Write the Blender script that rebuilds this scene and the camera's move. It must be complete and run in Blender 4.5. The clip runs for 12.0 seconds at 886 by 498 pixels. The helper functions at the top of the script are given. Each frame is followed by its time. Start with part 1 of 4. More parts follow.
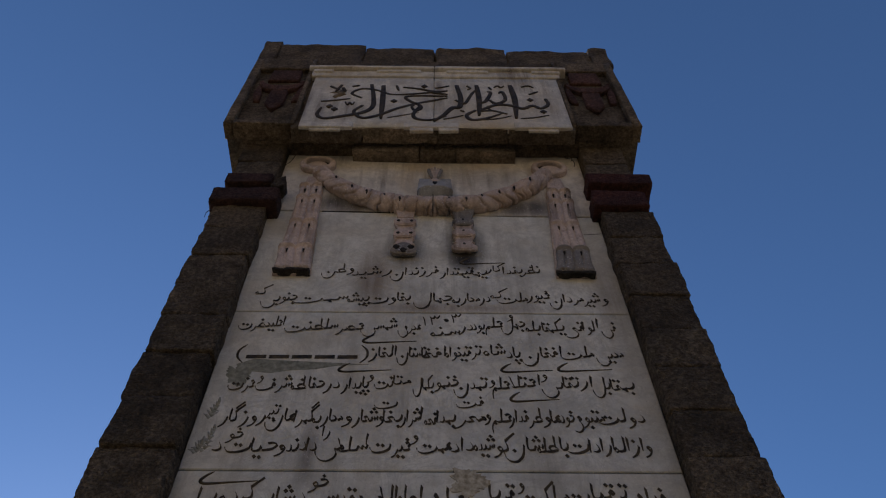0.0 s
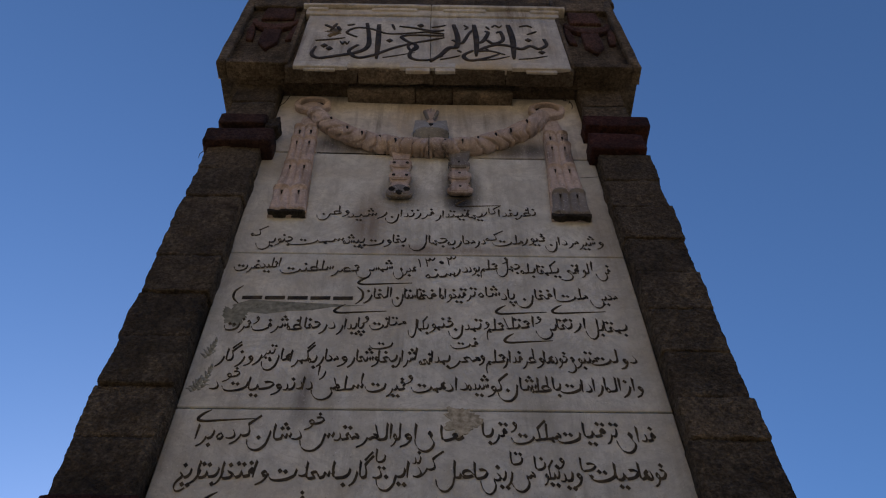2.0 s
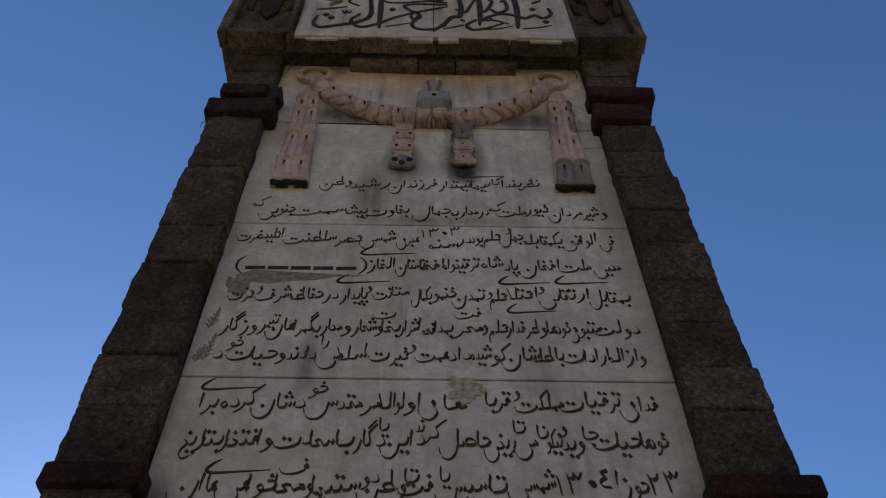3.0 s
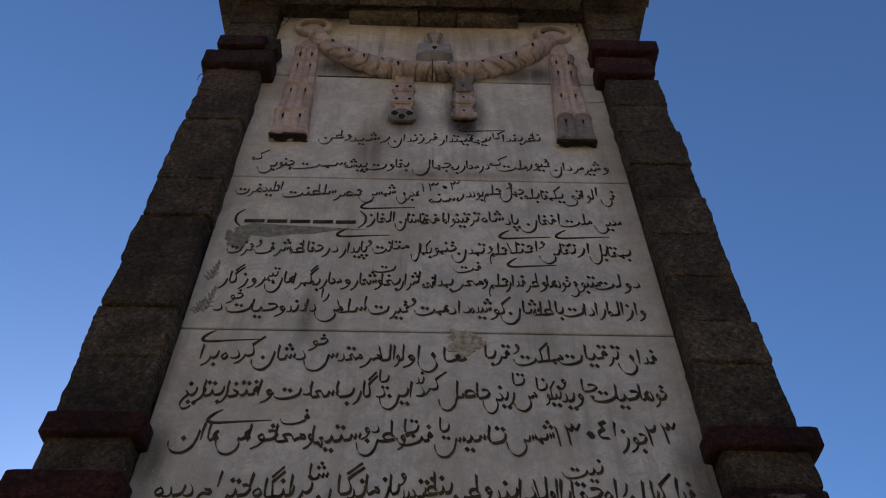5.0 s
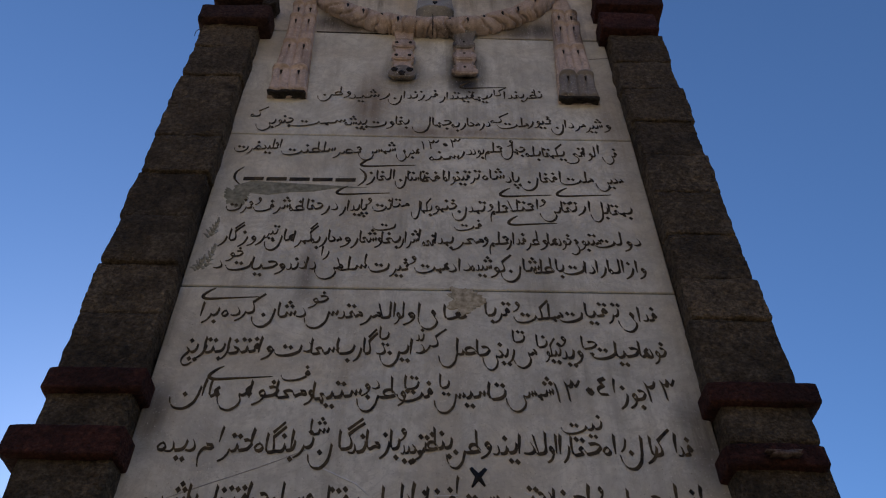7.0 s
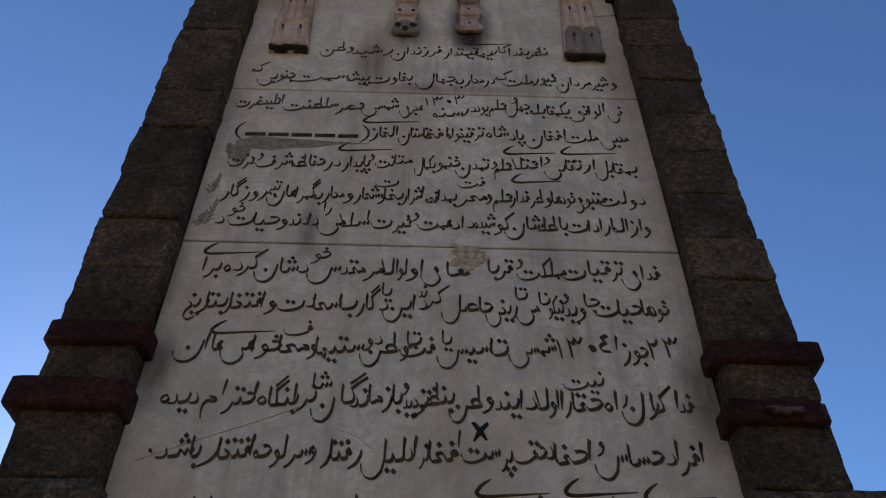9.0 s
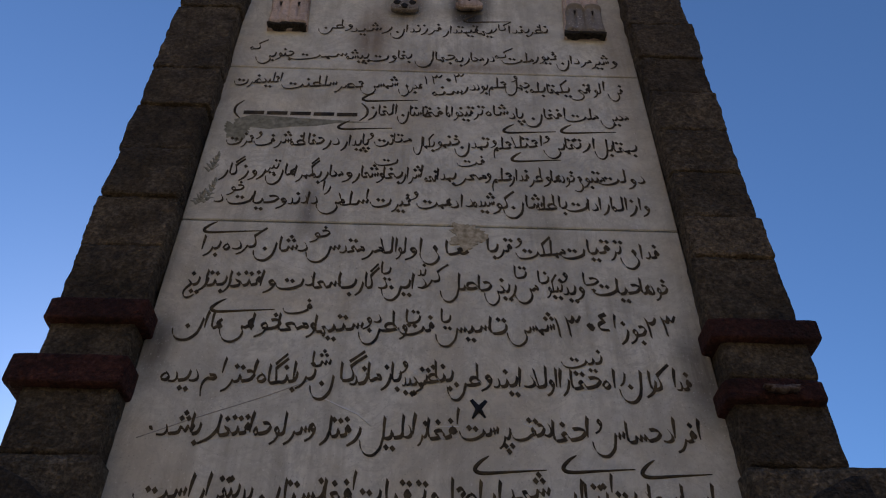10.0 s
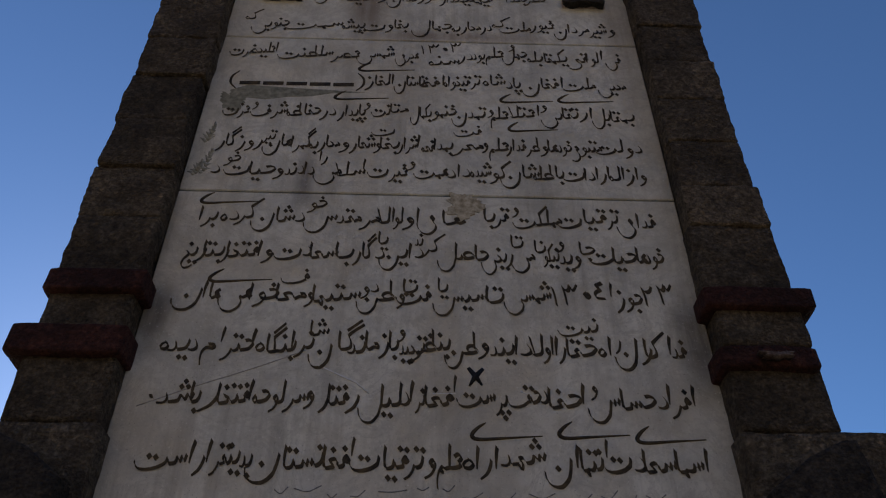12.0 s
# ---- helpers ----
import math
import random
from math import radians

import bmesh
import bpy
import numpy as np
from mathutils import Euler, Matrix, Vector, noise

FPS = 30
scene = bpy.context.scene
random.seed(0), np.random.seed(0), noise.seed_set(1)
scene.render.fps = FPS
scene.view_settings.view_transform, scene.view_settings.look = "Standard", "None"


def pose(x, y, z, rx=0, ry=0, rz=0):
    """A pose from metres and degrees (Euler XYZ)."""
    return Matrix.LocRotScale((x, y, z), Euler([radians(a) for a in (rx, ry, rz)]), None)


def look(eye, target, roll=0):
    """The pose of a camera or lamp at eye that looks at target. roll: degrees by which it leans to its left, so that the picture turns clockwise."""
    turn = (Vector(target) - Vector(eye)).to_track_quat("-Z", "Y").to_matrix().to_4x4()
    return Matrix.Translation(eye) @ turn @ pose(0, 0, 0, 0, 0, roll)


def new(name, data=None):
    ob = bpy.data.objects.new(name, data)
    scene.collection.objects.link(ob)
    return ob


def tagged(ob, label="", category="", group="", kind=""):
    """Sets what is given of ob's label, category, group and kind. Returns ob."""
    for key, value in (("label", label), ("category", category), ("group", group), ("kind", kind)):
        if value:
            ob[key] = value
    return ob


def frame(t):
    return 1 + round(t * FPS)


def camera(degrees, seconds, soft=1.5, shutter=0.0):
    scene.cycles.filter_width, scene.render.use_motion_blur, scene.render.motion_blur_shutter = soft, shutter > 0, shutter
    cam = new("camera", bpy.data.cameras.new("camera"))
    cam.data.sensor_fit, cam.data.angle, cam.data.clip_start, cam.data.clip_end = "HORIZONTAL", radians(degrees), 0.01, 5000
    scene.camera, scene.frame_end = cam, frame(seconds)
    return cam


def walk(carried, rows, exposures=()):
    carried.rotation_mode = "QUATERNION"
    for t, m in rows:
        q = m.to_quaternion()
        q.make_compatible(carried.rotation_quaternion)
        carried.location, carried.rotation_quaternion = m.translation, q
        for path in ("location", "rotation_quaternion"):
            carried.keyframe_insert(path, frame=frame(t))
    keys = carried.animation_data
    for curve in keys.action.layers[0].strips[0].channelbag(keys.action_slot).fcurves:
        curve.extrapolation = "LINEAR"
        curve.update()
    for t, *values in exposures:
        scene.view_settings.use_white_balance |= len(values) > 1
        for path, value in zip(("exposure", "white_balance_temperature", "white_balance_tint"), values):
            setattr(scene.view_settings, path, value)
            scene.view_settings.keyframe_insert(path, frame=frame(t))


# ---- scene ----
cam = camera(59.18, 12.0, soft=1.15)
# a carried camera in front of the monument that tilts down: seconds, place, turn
ROWS = [
    (0.0, -0.0000, -2.5000, 1.6000, 146.833, 0.429, -0.738),
    (0.5, 0.0028, -2.5110, 1.6014, 145.834, 0.375, -0.734),
    (1.0, 0.0050, -2.5018, 1.6025, 144.816, 0.351, -0.804),
    (1.5, 0.0080, -2.4963, 1.6003, 143.786, 0.406, -0.945),
    (2.0, 0.0077, -2.4911, 1.5981, 142.715, 0.460, -1.089),
    (2.5, 0.0064, -2.4850, 1.5975, 141.631, 0.383, -1.136),
    (3.0, 0.0015, -2.4696, 1.5943, 140.822, 0.291, -1.078),
    (5.0, -0.0004, -2.4378, 1.5871, 137.891, 0.174, -1.266),
    (5.5, 0.0032, -2.4298, 1.5847, 137.061, 0.052, -1.287),
    (6.0, -0.0027, -2.4211, 1.5850, 136.244, 0.068, -1.450),
    (6.5, 0.0033, -2.4153, 1.5836, 135.586, -0.006, -1.146),
    (7.0, 0.0050, -2.4174, 1.5869, 135.046, 0.090, -1.210),
    (9.0, -0.0059, -2.3813, 1.5742, 132.470, -0.268, -1.517),
    (9.5, -0.0017, -2.3750, 1.5712, 131.895, -0.358, -1.524),
    (10.0, 0.0006, -2.3783, 1.5693, 131.022, -0.326, -1.509),
    (10.5, 0.0040, -2.3739, 1.5650, 130.566, -0.328, -1.505),
    (11.0, 0.0050, -2.3738, 1.5627, 130.106, -0.224, -1.647),
    (11.5, 0.0055, -2.3762, 1.5609, 129.638, -0.149, -1.632),
    (12.0, 0.0082, -2.3758, 1.5520, 129.078, -0.131, -1.452),
]
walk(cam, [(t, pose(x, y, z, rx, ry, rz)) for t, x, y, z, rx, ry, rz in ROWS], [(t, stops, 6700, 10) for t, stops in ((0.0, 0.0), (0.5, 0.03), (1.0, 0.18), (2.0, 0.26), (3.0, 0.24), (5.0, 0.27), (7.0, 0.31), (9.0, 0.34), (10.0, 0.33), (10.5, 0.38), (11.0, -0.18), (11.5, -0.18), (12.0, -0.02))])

# ---- daylight: the sun stands behind the monument, low on the left ----
SUN_ELEVATION, SUN_AZIMUTH = 20.0, -22.0      # degrees; azimuth from +y towards +x
world = bpy.data.worlds.new("sky")
scene.world = world
world.use_nodes = True
wn = world.node_tree
sky = wn.nodes.new("ShaderNodeTexSky")
sky.sky_type, sky.sun_disc = "NISHITA", False
sky.sun_elevation, sky.sun_rotation = radians(SUN_ELEVATION), radians(SUN_AZIMUTH)
sky.altitude, sky.air_density, sky.dust_density, sky.ozone_density = 2000.0, 1.0, 0.75, 6.5
wn.links.new(sky.outputs["Color"], wn.nodes["Background"].inputs["Color"])
wn.nodes["Background"].inputs["Strength"].default_value = 0.15
sun_data = bpy.data.lights.new("sun", "SUN")
sun_data.energy, sun_data.angle, sun_data.color = 5.0, radians(0.53), (1.0, 0.88, 0.70)
sun = new("sun", sun_data)
se, sa = radians(SUN_ELEVATION), radians(SUN_AZIMUTH)
sun.matrix_world = look((0, 0, 0), (-math.sin(sa) * math.cos(se), -math.cos(sa) * math.cos(se), -math.sin(se)))


# ---- materials ----
def material(name, rough=0.8):
    m = bpy.data.materials.new(name)
    m.use_nodes = True
    nt = m.node_tree
    bsdf = nt.nodes["Principled BSDF"]
    bsdf.inputs["Roughness"].default_value = rough
    bsdf.inputs["Specular IOR Level"].default_value = 0.25
    return m, nt, bsdf


def node(nt, kind, **inputs):
    n = nt.nodes.new(kind)
    for key, value in inputs.items():
        n.inputs[key.replace("_", " ")].default_value = value
    return n


def coords(nt, scale=(1, 1, 1)):
    """World place of the surface, stretched by scale."""
    g = nt.nodes.new("ShaderNodeNewGeometry")
    mp = nt.nodes.new("ShaderNodeMapping")
    mp.inputs["Scale"].default_value = scale
    nt.links.new(g.outputs["Position"], mp.inputs["Vector"])
    return mp.outputs["Vector"]


def noise_tex(nt, vec, scale, detail=6.0, rough=0.6, distortion=0.0):
    n = node(nt, "ShaderNodeTexNoise", Scale=scale, Detail=detail, Roughness=rough, Distortion=distortion)
    nt.links.new(vec, n.inputs["Vector"])
    return n.outputs["Fac"]


def ramp(nt, fac, *stops):
    r = nt.nodes.new("ShaderNodeValToRGB")
    while len(r.color_ramp.elements) < len(stops):
        r.color_ramp.elements.new(0.5)
    for e, (p, c) in zip(r.color_ramp.elements, stops):
        e.position = p
        e.color = (*c, 1) if len(c) == 3 else c
    nt.links.new(fac, r.inputs["Fac"])
    return r.outputs["Color"]


def grey(v):
    return (v, v, v)


def mix(nt, fac, a, b, mode="MIX"):
    m = nt.nodes.new("ShaderNodeMix")
    m.data_type, m.blend_type = "RGBA", mode
    for socket, value in ((m.inputs["Factor"], fac), (m.inputs["A"], a), (m.inputs["B"], b)):
        if isinstance(value, (int, float)):
            socket.default_value = value
        elif isinstance(value, tuple):
            socket.default_value = (*value, 1)
        else:
            nt.links.new(value, socket)
    return m.outputs["Result"]


def bump(nt, bsdf, height, strength, distance):
    b = node(nt, "ShaderNodeBump", Strength=strength, Distance=distance)
    nt.links.new(height, b.inputs["Height"])
    nt.links.new(b.outputs["Normal"], bsdf.inputs["Normal"])


def stone_material(name, dark, mid, light, pits=1.0, vary=0.25):
    """Rough hewn stone: speckled grain, pits, blotches, and a tone that differs from block to block."""
    m, nt, bsdf = material(name, 0.9)
    v = coords(nt)
    grain = noise_tex(nt, v, 42, 9, 0.72)
    blotch = noise_tex(nt, v, 5.5, 5, 0.6)
    col = ramp(nt, grain, (0.32, dark), (0.5, mid), (0.72, light))
    col = mix(nt, 0.75, col, ramp(nt, blotch, (0.36, grey(0.5)), (0.64, grey(1.4))), "MULTIPLY")
    soot = noise_tex(nt, v, 2.2, 6, 0.65, 0.4)
    col = mix(nt, ramp(nt, soot, (0.5, grey(0)), (0.72, grey(0.55))), col, tuple(c * 0.45 for c in dark))
    chips = noise_tex(nt, coords(nt, (1, 1, 1.4)), 75, 4, 0.65)
    col = mix(nt, ramp(nt, chips, (0.50, grey(0)), (0.60, grey(0.35))), col, tuple(c * 0.5 for c in dark))
    info = nt.nodes.new("ShaderNodeObjectInfo")
    tone = ramp(nt, info.outputs["Random"], (0.0, grey(1 - vary)), (1.0, grey(1 + vary)))
    col = mix(nt, 1.0, col, tone, "MULTIPLY")
    nt.links.new(col, bsdf.inputs["Base Color"])
    pit = node(nt, "ShaderNodeTexVoronoi", Scale=70.0)
    nt.links.new(v, pit.inputs["Vector"])
    h = mix(nt, 0.35, mix(nt, 0.5, noise_tex(nt, v, 30, 9, 0.75), ramp(nt, chips, (0.45, grey(1)), (0.62, grey(0)))), ramp(nt, pit.outputs["Distance"], (0.0, grey(0)), (0.5, grey(1))))
    bump(nt, bsdf, h, min(1.0, pits), 0.030)
    return m


def marble_material(name, base, stain, warm=0.25, streak=0.5, spots=(), grime_k=0.55):
    """Weathered white marble: grey clouding, fine veins, drips that run down, yellowed and dirty patches, worn specks."""
    m, nt, bsdf = material(name, 0.6)
    v = coords(nt)
    down = coords(nt, (1, 1, 0.09))
    cloud = noise_tex(nt, v, 3.1, 8, 0.65, 0.5)
    col = mix(nt, ramp(nt, cloud, (0.38, grey(0)), (0.62, grey(1))), tuple(min(0.9, c * 1.1) for c in base), tuple(c * 0.80 for c in base))
    vein = noise_tex(nt, v, 3.5, 8, 0.7, 1.6)
    col = mix(nt, ramp(nt, vein, (0.47, grey(0)), (0.5, grey(0.4)), (0.53, grey(0))), col, tuple(c * 0.6 for c in base))
    drip = noise_tex(nt, down, 11, 7, 0.65)
    where = noise_tex(nt, v, 1.7, 4, 0.55)
    run = mix(nt, 1.0, ramp(nt, drip, (0.46, grey(0)), (0.64, grey(streak))), ramp(nt, where, (0.40, grey(0)), (0.60, grey(1))), "MULTIPLY")
    col = mix(nt, run, col, stain)
    patch = noise_tex(nt, v, 1.3, 6, 0.62, 0.8)
    col = mix(nt, ramp(nt, patch, (0.48, grey(0)), (0.62, grey(warm))), col, (base[0] * 0.80, base[1] * 0.66, base[2] * 0.48))
    grime = noise_tex(nt, v, 16, 8, 0.75)
    col = mix(nt, ramp(nt, grime, (0.47, grey(0)), (0.62, grey(grime_k))), col, tuple(0.5 * (c + d) for c, d in zip(stain, base)))
    for x, z, rx, rz, strength, tint in spots:                     # single stains and darker areas: centre, reach, strength, colour
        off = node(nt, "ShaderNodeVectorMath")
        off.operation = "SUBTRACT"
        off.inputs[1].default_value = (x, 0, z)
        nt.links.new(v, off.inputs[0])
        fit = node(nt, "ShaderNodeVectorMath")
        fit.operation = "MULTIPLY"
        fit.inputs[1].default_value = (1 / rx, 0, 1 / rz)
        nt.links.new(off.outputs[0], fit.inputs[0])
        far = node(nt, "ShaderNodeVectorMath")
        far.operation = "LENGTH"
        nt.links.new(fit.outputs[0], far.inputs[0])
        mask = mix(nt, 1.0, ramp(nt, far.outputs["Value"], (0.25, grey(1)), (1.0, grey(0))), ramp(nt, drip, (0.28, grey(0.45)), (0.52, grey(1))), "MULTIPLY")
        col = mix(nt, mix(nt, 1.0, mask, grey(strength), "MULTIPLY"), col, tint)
    speck = noise_tex(nt, v, 130, 3, 0.6)
    col = mix(nt, ramp(nt, speck, (0.61, grey(0)), (0.70, grey(0.5))), col, (0.13, 0.12, 0.10))
    chip = noise_tex(nt, v, 85, 4, 0.7)
    col = mix(nt, ramp(nt, chip, (0.61, grey(0)), (0.68, grey(0.7))), col, (0.80, 0.78, 0.73))
    nt.links.new(col, bsdf.inputs["Base Color"])
    bump(nt, bsdf, mix(nt, 0.5, noise_tex(nt, v, 45, 9, 0.75), cloud), 0.7, 0.008)
    return m


def paint_material(name, a, b, scale=30.0, rough=0.7):
    m, nt, bsdf = material(name, rough)
    v = coords(nt)
    col = ramp(nt, noise_tex(nt, v, scale, 6, 0.65), (0.35, a), (0.68, b))
    nt.links.new(col, bsdf.inputs["Base Color"])
    bump(nt, bsdf, noise_tex(nt, v, 90, 5, 0.6), 0.3, 0.003)
    return m


STONE = stone_material("brown_stone", (0.055, 0.041, 0.027), (0.140, 0.106, 0.070), (0.275, 0.212, 0.143))
CORNICE = stone_material("sooty_stone", (0.066, 0.050, 0.033), (0.175, 0.132, 0.088), (0.34, 0.262, 0.177), 0.8)
SOOT = stone_material("blackened_stone", (0.028, 0.022, 0.017), (0.070, 0.055, 0.042), (0.14, 0.112, 0.086), 1.0, 0.2)
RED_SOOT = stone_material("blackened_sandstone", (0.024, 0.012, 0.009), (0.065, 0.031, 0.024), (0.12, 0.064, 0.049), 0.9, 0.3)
RED_EMBLEM = stone_material("brown_red_sandstone", (0.050, 0.026, 0.020), (0.125, 0.062, 0.046), (0.22, 0.115, 0.085), 0.9, 0.25)
RED = stone_material("red_sandstone", (0.024, 0.009, 0.0065), (0.066, 0.022, 0.016), (0.122, 0.048, 0.035), 0.9, 0.3)
# brown stone lightened: the glow from the ground below is in its colour
LINTEL = stone_material("lit_brown_stone", (0.085, 0.064, 0.044), (0.215, 0.168, 0.118), (0.37, 0.29, 0.205), 0.8, 0.35)
# mortar and cracks; also the painted shade in hollows, holes and ribbon ends
MORTAR_SHADE = stone_material("dark_mortar_and_shade", (0.02, 0.017, 0.014), (0.05, 0.043, 0.036), (0.09, 0.08, 0.065), 0.8, 0.1)
MARBLE = marble_material("marble", (0.685, 0.665, 0.585), (0.23, 0.20, 0.15), 0.3, 0.5, (
    (-0.165, 5.42, 0.14, 0.26, 1.0, (0.055, 0.045, 0.035)), (0.185, 5.46, 0.16, 0.30, 1.0, (0.04, 0.034, 0.028)), (0.185, 5.32, 0.12, 0.13, 1.0, (0.03, 0.026, 0.022)), (-0.33, 5.12, 0.13, 0.40, 0.75, (0.20, 0.145, 0.095)),
    (0.10, 4.86, 0.60, 0.06, 0.6, (0.24, 0.17, 0.11)), (0.99, 3.08, 0.12, 0.30, 0.8, (0.10, 0.09, 0.08)), (-0.99, 3.15, 0.10, 0.20, 0.8, (0.10, 0.09, 0.08)),
    (-0.52, 3.86, 0.05, 0.26, 0.75, (0.16, 0.14, 0.12)), (-0.80, 5.70, 0.30, 0.16, 0.4, (0.12, 0.10, 0.08)), (0.95, 4.9, 0.10, 0.9, 0.45, (0.26, 0.20, 0.14))))
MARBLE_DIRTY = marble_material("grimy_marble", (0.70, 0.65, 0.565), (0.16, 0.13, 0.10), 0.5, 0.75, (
    # the first is a wide darker band along the slab's top edge
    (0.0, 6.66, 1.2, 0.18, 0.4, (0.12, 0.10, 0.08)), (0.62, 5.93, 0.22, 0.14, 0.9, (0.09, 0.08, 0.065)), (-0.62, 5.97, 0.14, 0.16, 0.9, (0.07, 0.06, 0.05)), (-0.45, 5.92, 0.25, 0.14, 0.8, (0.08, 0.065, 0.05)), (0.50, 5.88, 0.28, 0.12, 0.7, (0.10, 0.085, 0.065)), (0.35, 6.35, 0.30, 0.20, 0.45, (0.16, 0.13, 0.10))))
PLAQUE = marble_material("plaque_marble", (0.68, 0.635, 0.545), (0.16, 0.12, 0.085), 0.5, 0.8, (), 0.7)
RELIEF = marble_material("carved_marble", (0.60, 0.48, 0.41), (0.07, 0.05, 0.04), 0.35, 1.0, (), 0.8)
RELIEF_GREY = marble_material("sooty_carved_marble", (0.26, 0.235, 0.21), (0.05, 0.042, 0.035), 0.3, 1.0)
INK = paint_material("letter_paint", (0.012, 0.010, 0.007), (0.105, 0.076, 0.038), 18)
BRUSH_INK = paint_material("brush_paint", (0.014, 0.011, 0.008), (0.085, 0.062, 0.036), 12)
# brown for the lit wall of the letter grooves, and for the plaque's smudge
INK_EDGE = paint_material("lit_letter_edge_and_smudge", (0.10, 0.070, 0.032), (0.30, 0.215, 0.115), 26)
# black marks and joints; also the painted shade of some drilled holes
BLACK = paint_material("black_paint_and_shade", (0.006, 0.006, 0.008), (0.022, 0.021, 0.022))
BRACKET = marble_material("grey_bracket_marble", (0.40, 0.40, 0.40), (0.12, 0.11, 0.10), 0.1, 0.8)
CEMENT = paint_material("cement", (0.15, 0.15, 0.115), (0.34, 0.33, 0.27), 34, 0.95)
CEMENT_PALE = paint_material("pale_cement", (0.26, 0.22, 0.15), (0.60, 0.54, 0.42), 45, 0.95)
WORN = paint_material("worn_red", (0.06, 0.032, 0.025), (0.21, 0.16, 0.13), 70, 0.95)
STAIN = paint_material("lichen_stain", (0.24, 0.24, 0.20), (0.42, 0.41, 0.35), 50, 0.95)
SCRATCH = paint_material("scratch", (0.6, 0.6, 0.58), (0.75, 0.74, 0.72))
FAINT = paint_material("faint_pencil", (0.25, 0.24, 0.22), (0.42, 0.40, 0.36), 60)
PENCIL = paint_material("pencil", (0.10, 0.10, 0.10), (0.3, 0.3, 0.29), 60)
GROUND = stone_material("dusty_ground", (0.25, 0.19, 0.12), (0.37, 0.29, 0.185), (0.47, 0.38, 0.25), 0.5, 0.0)
WIRE = paint_material("twig", (0.02, 0.018, 0.015), (0.04, 0.035, 0.03))


# ---- helpers ----
def part(name, bm, mat, parent=None, label="", smooth=True):
    me = bpy.data.meshes.new(name)
    bm.to_mesh(me)
    bm.free()
    for p in me.polygons:
        p.use_smooth = smooth
    me.materials.append(mat)
    ob = new(name, me)
    if parent:
        ob.parent = parent
    if label:
        ob["label"] = label
    return ob


def empty(name, place, label, category, group=""):
    ob = new(name)
    ob.location = place
    bpy.context.view_layer.update()
    return tagged(ob, label, category, group)


def place_under(ob, parent):
    """Keeps a mesh made in world metres where it is under a parent that stands elsewhere."""
    ob.parent = parent
    ob.matrix_parent_inverse = parent.matrix_world.inverted()
    return ob


def hewn(x, y, z, seed=0, cuts=7, radius=0.012, amp=0.008, freq=5.0):
    """A hewn block between the pairs x, y, z: rounded arrises, uneven faces."""
    bm = bmesh.new()
    bmesh.ops.create_cube(bm, size=1)
    bmesh.ops.subdivide_edges(bm, edges=bm.edges[:], cuts=cuts, use_grid_fill=True)
    c = Vector(((x[0] + x[1]) / 2, (y[0] + y[1]) / 2, (z[0] + z[1]) / 2))
    h = Vector(((x[1] - x[0]) / 2, (y[1] - y[0]) / 2, (z[1] - z[0]) / 2))
    r = min(radius, *(0.45 * a for a in h))
    off = Vector((seed * 3.7, seed * 1.9, seed * 5.3))
    for v in bm.verts:
        p = Vector((v.co[i] * 2 * h[i] for i in range(3)))
        inner = Vector((max(-h[i] + r, min(h[i] - r, p[i])) for i in range(3)))
        d = p - inner
        if d.length > 1e-9:
            p = inner + d.normalized() * r
        p = c + p
        n = noise.noise_vector(p * freq + off) * amp + noise.noise_vector(p * freq * 4.1 + off) * amp * 0.45
        v.co = p + n
    return bm


def prism(outline, y0, y1, bevel=0.0, segments=2):
    """A plate with the outline (x, z pairs, going round), from y1 at the back to y0 in front, its front arris rounded."""
    bm = bmesh.new()
    front = [bm.verts.new((a, y0, b)) for a, b in outline]
    back = [bm.verts.new((a, y1, b)) for a, b in outline]
    face = bm.faces.new(front)
    bm.faces.new(back[::-1])
    n = len(front)
    for i in range(n):
        bm.faces.new((front[i], back[i], back[(i + 1) % n], front[(i + 1) % n]))
    bmesh.ops.recalc_face_normals(bm, faces=bm.faces[:])
    if bevel:
        bmesh.ops.bevel(bm, geom=[e for e in face.edges], offset=bevel, segments=segments, affect="EDGES", profile=0.5)
    return bm


def tube(points, radii, sides=20, flat=1.0):
    """A tube along points; flat squeezes it in y."""
    bm = bmesh.new()
    rings = []
    n = len(points)
    for i, p in enumerate(points):
        t = (points[min(i + 1, n - 1)] - points[max(i - 1, 0)]).normalized()
        side = t.cross(Vector((0, 1, 0))).normalized()
        ring = []
        for k in range(sides):
            a = 2 * math.pi * k / sides
            d = side * math.cos(a) + Vector((0, flat, 0)) * math.sin(a)
            r = radii[i]
            ring.append(bm.verts.new(p + d * r))
        rings.append(ring)
    for a, b in zip(rings, rings[1:]):
        for k in range(sides):
            bm.faces.new((a[k], a[(k + 1) % sides], b[(k + 1) % sides], b[k]))
    bm.faces.new(rings[0])
    bm.faces.new(rings[-1][::-1])
    bmesh.ops.recalc_face_normals(bm, faces=bm.faces[:])
    return bm


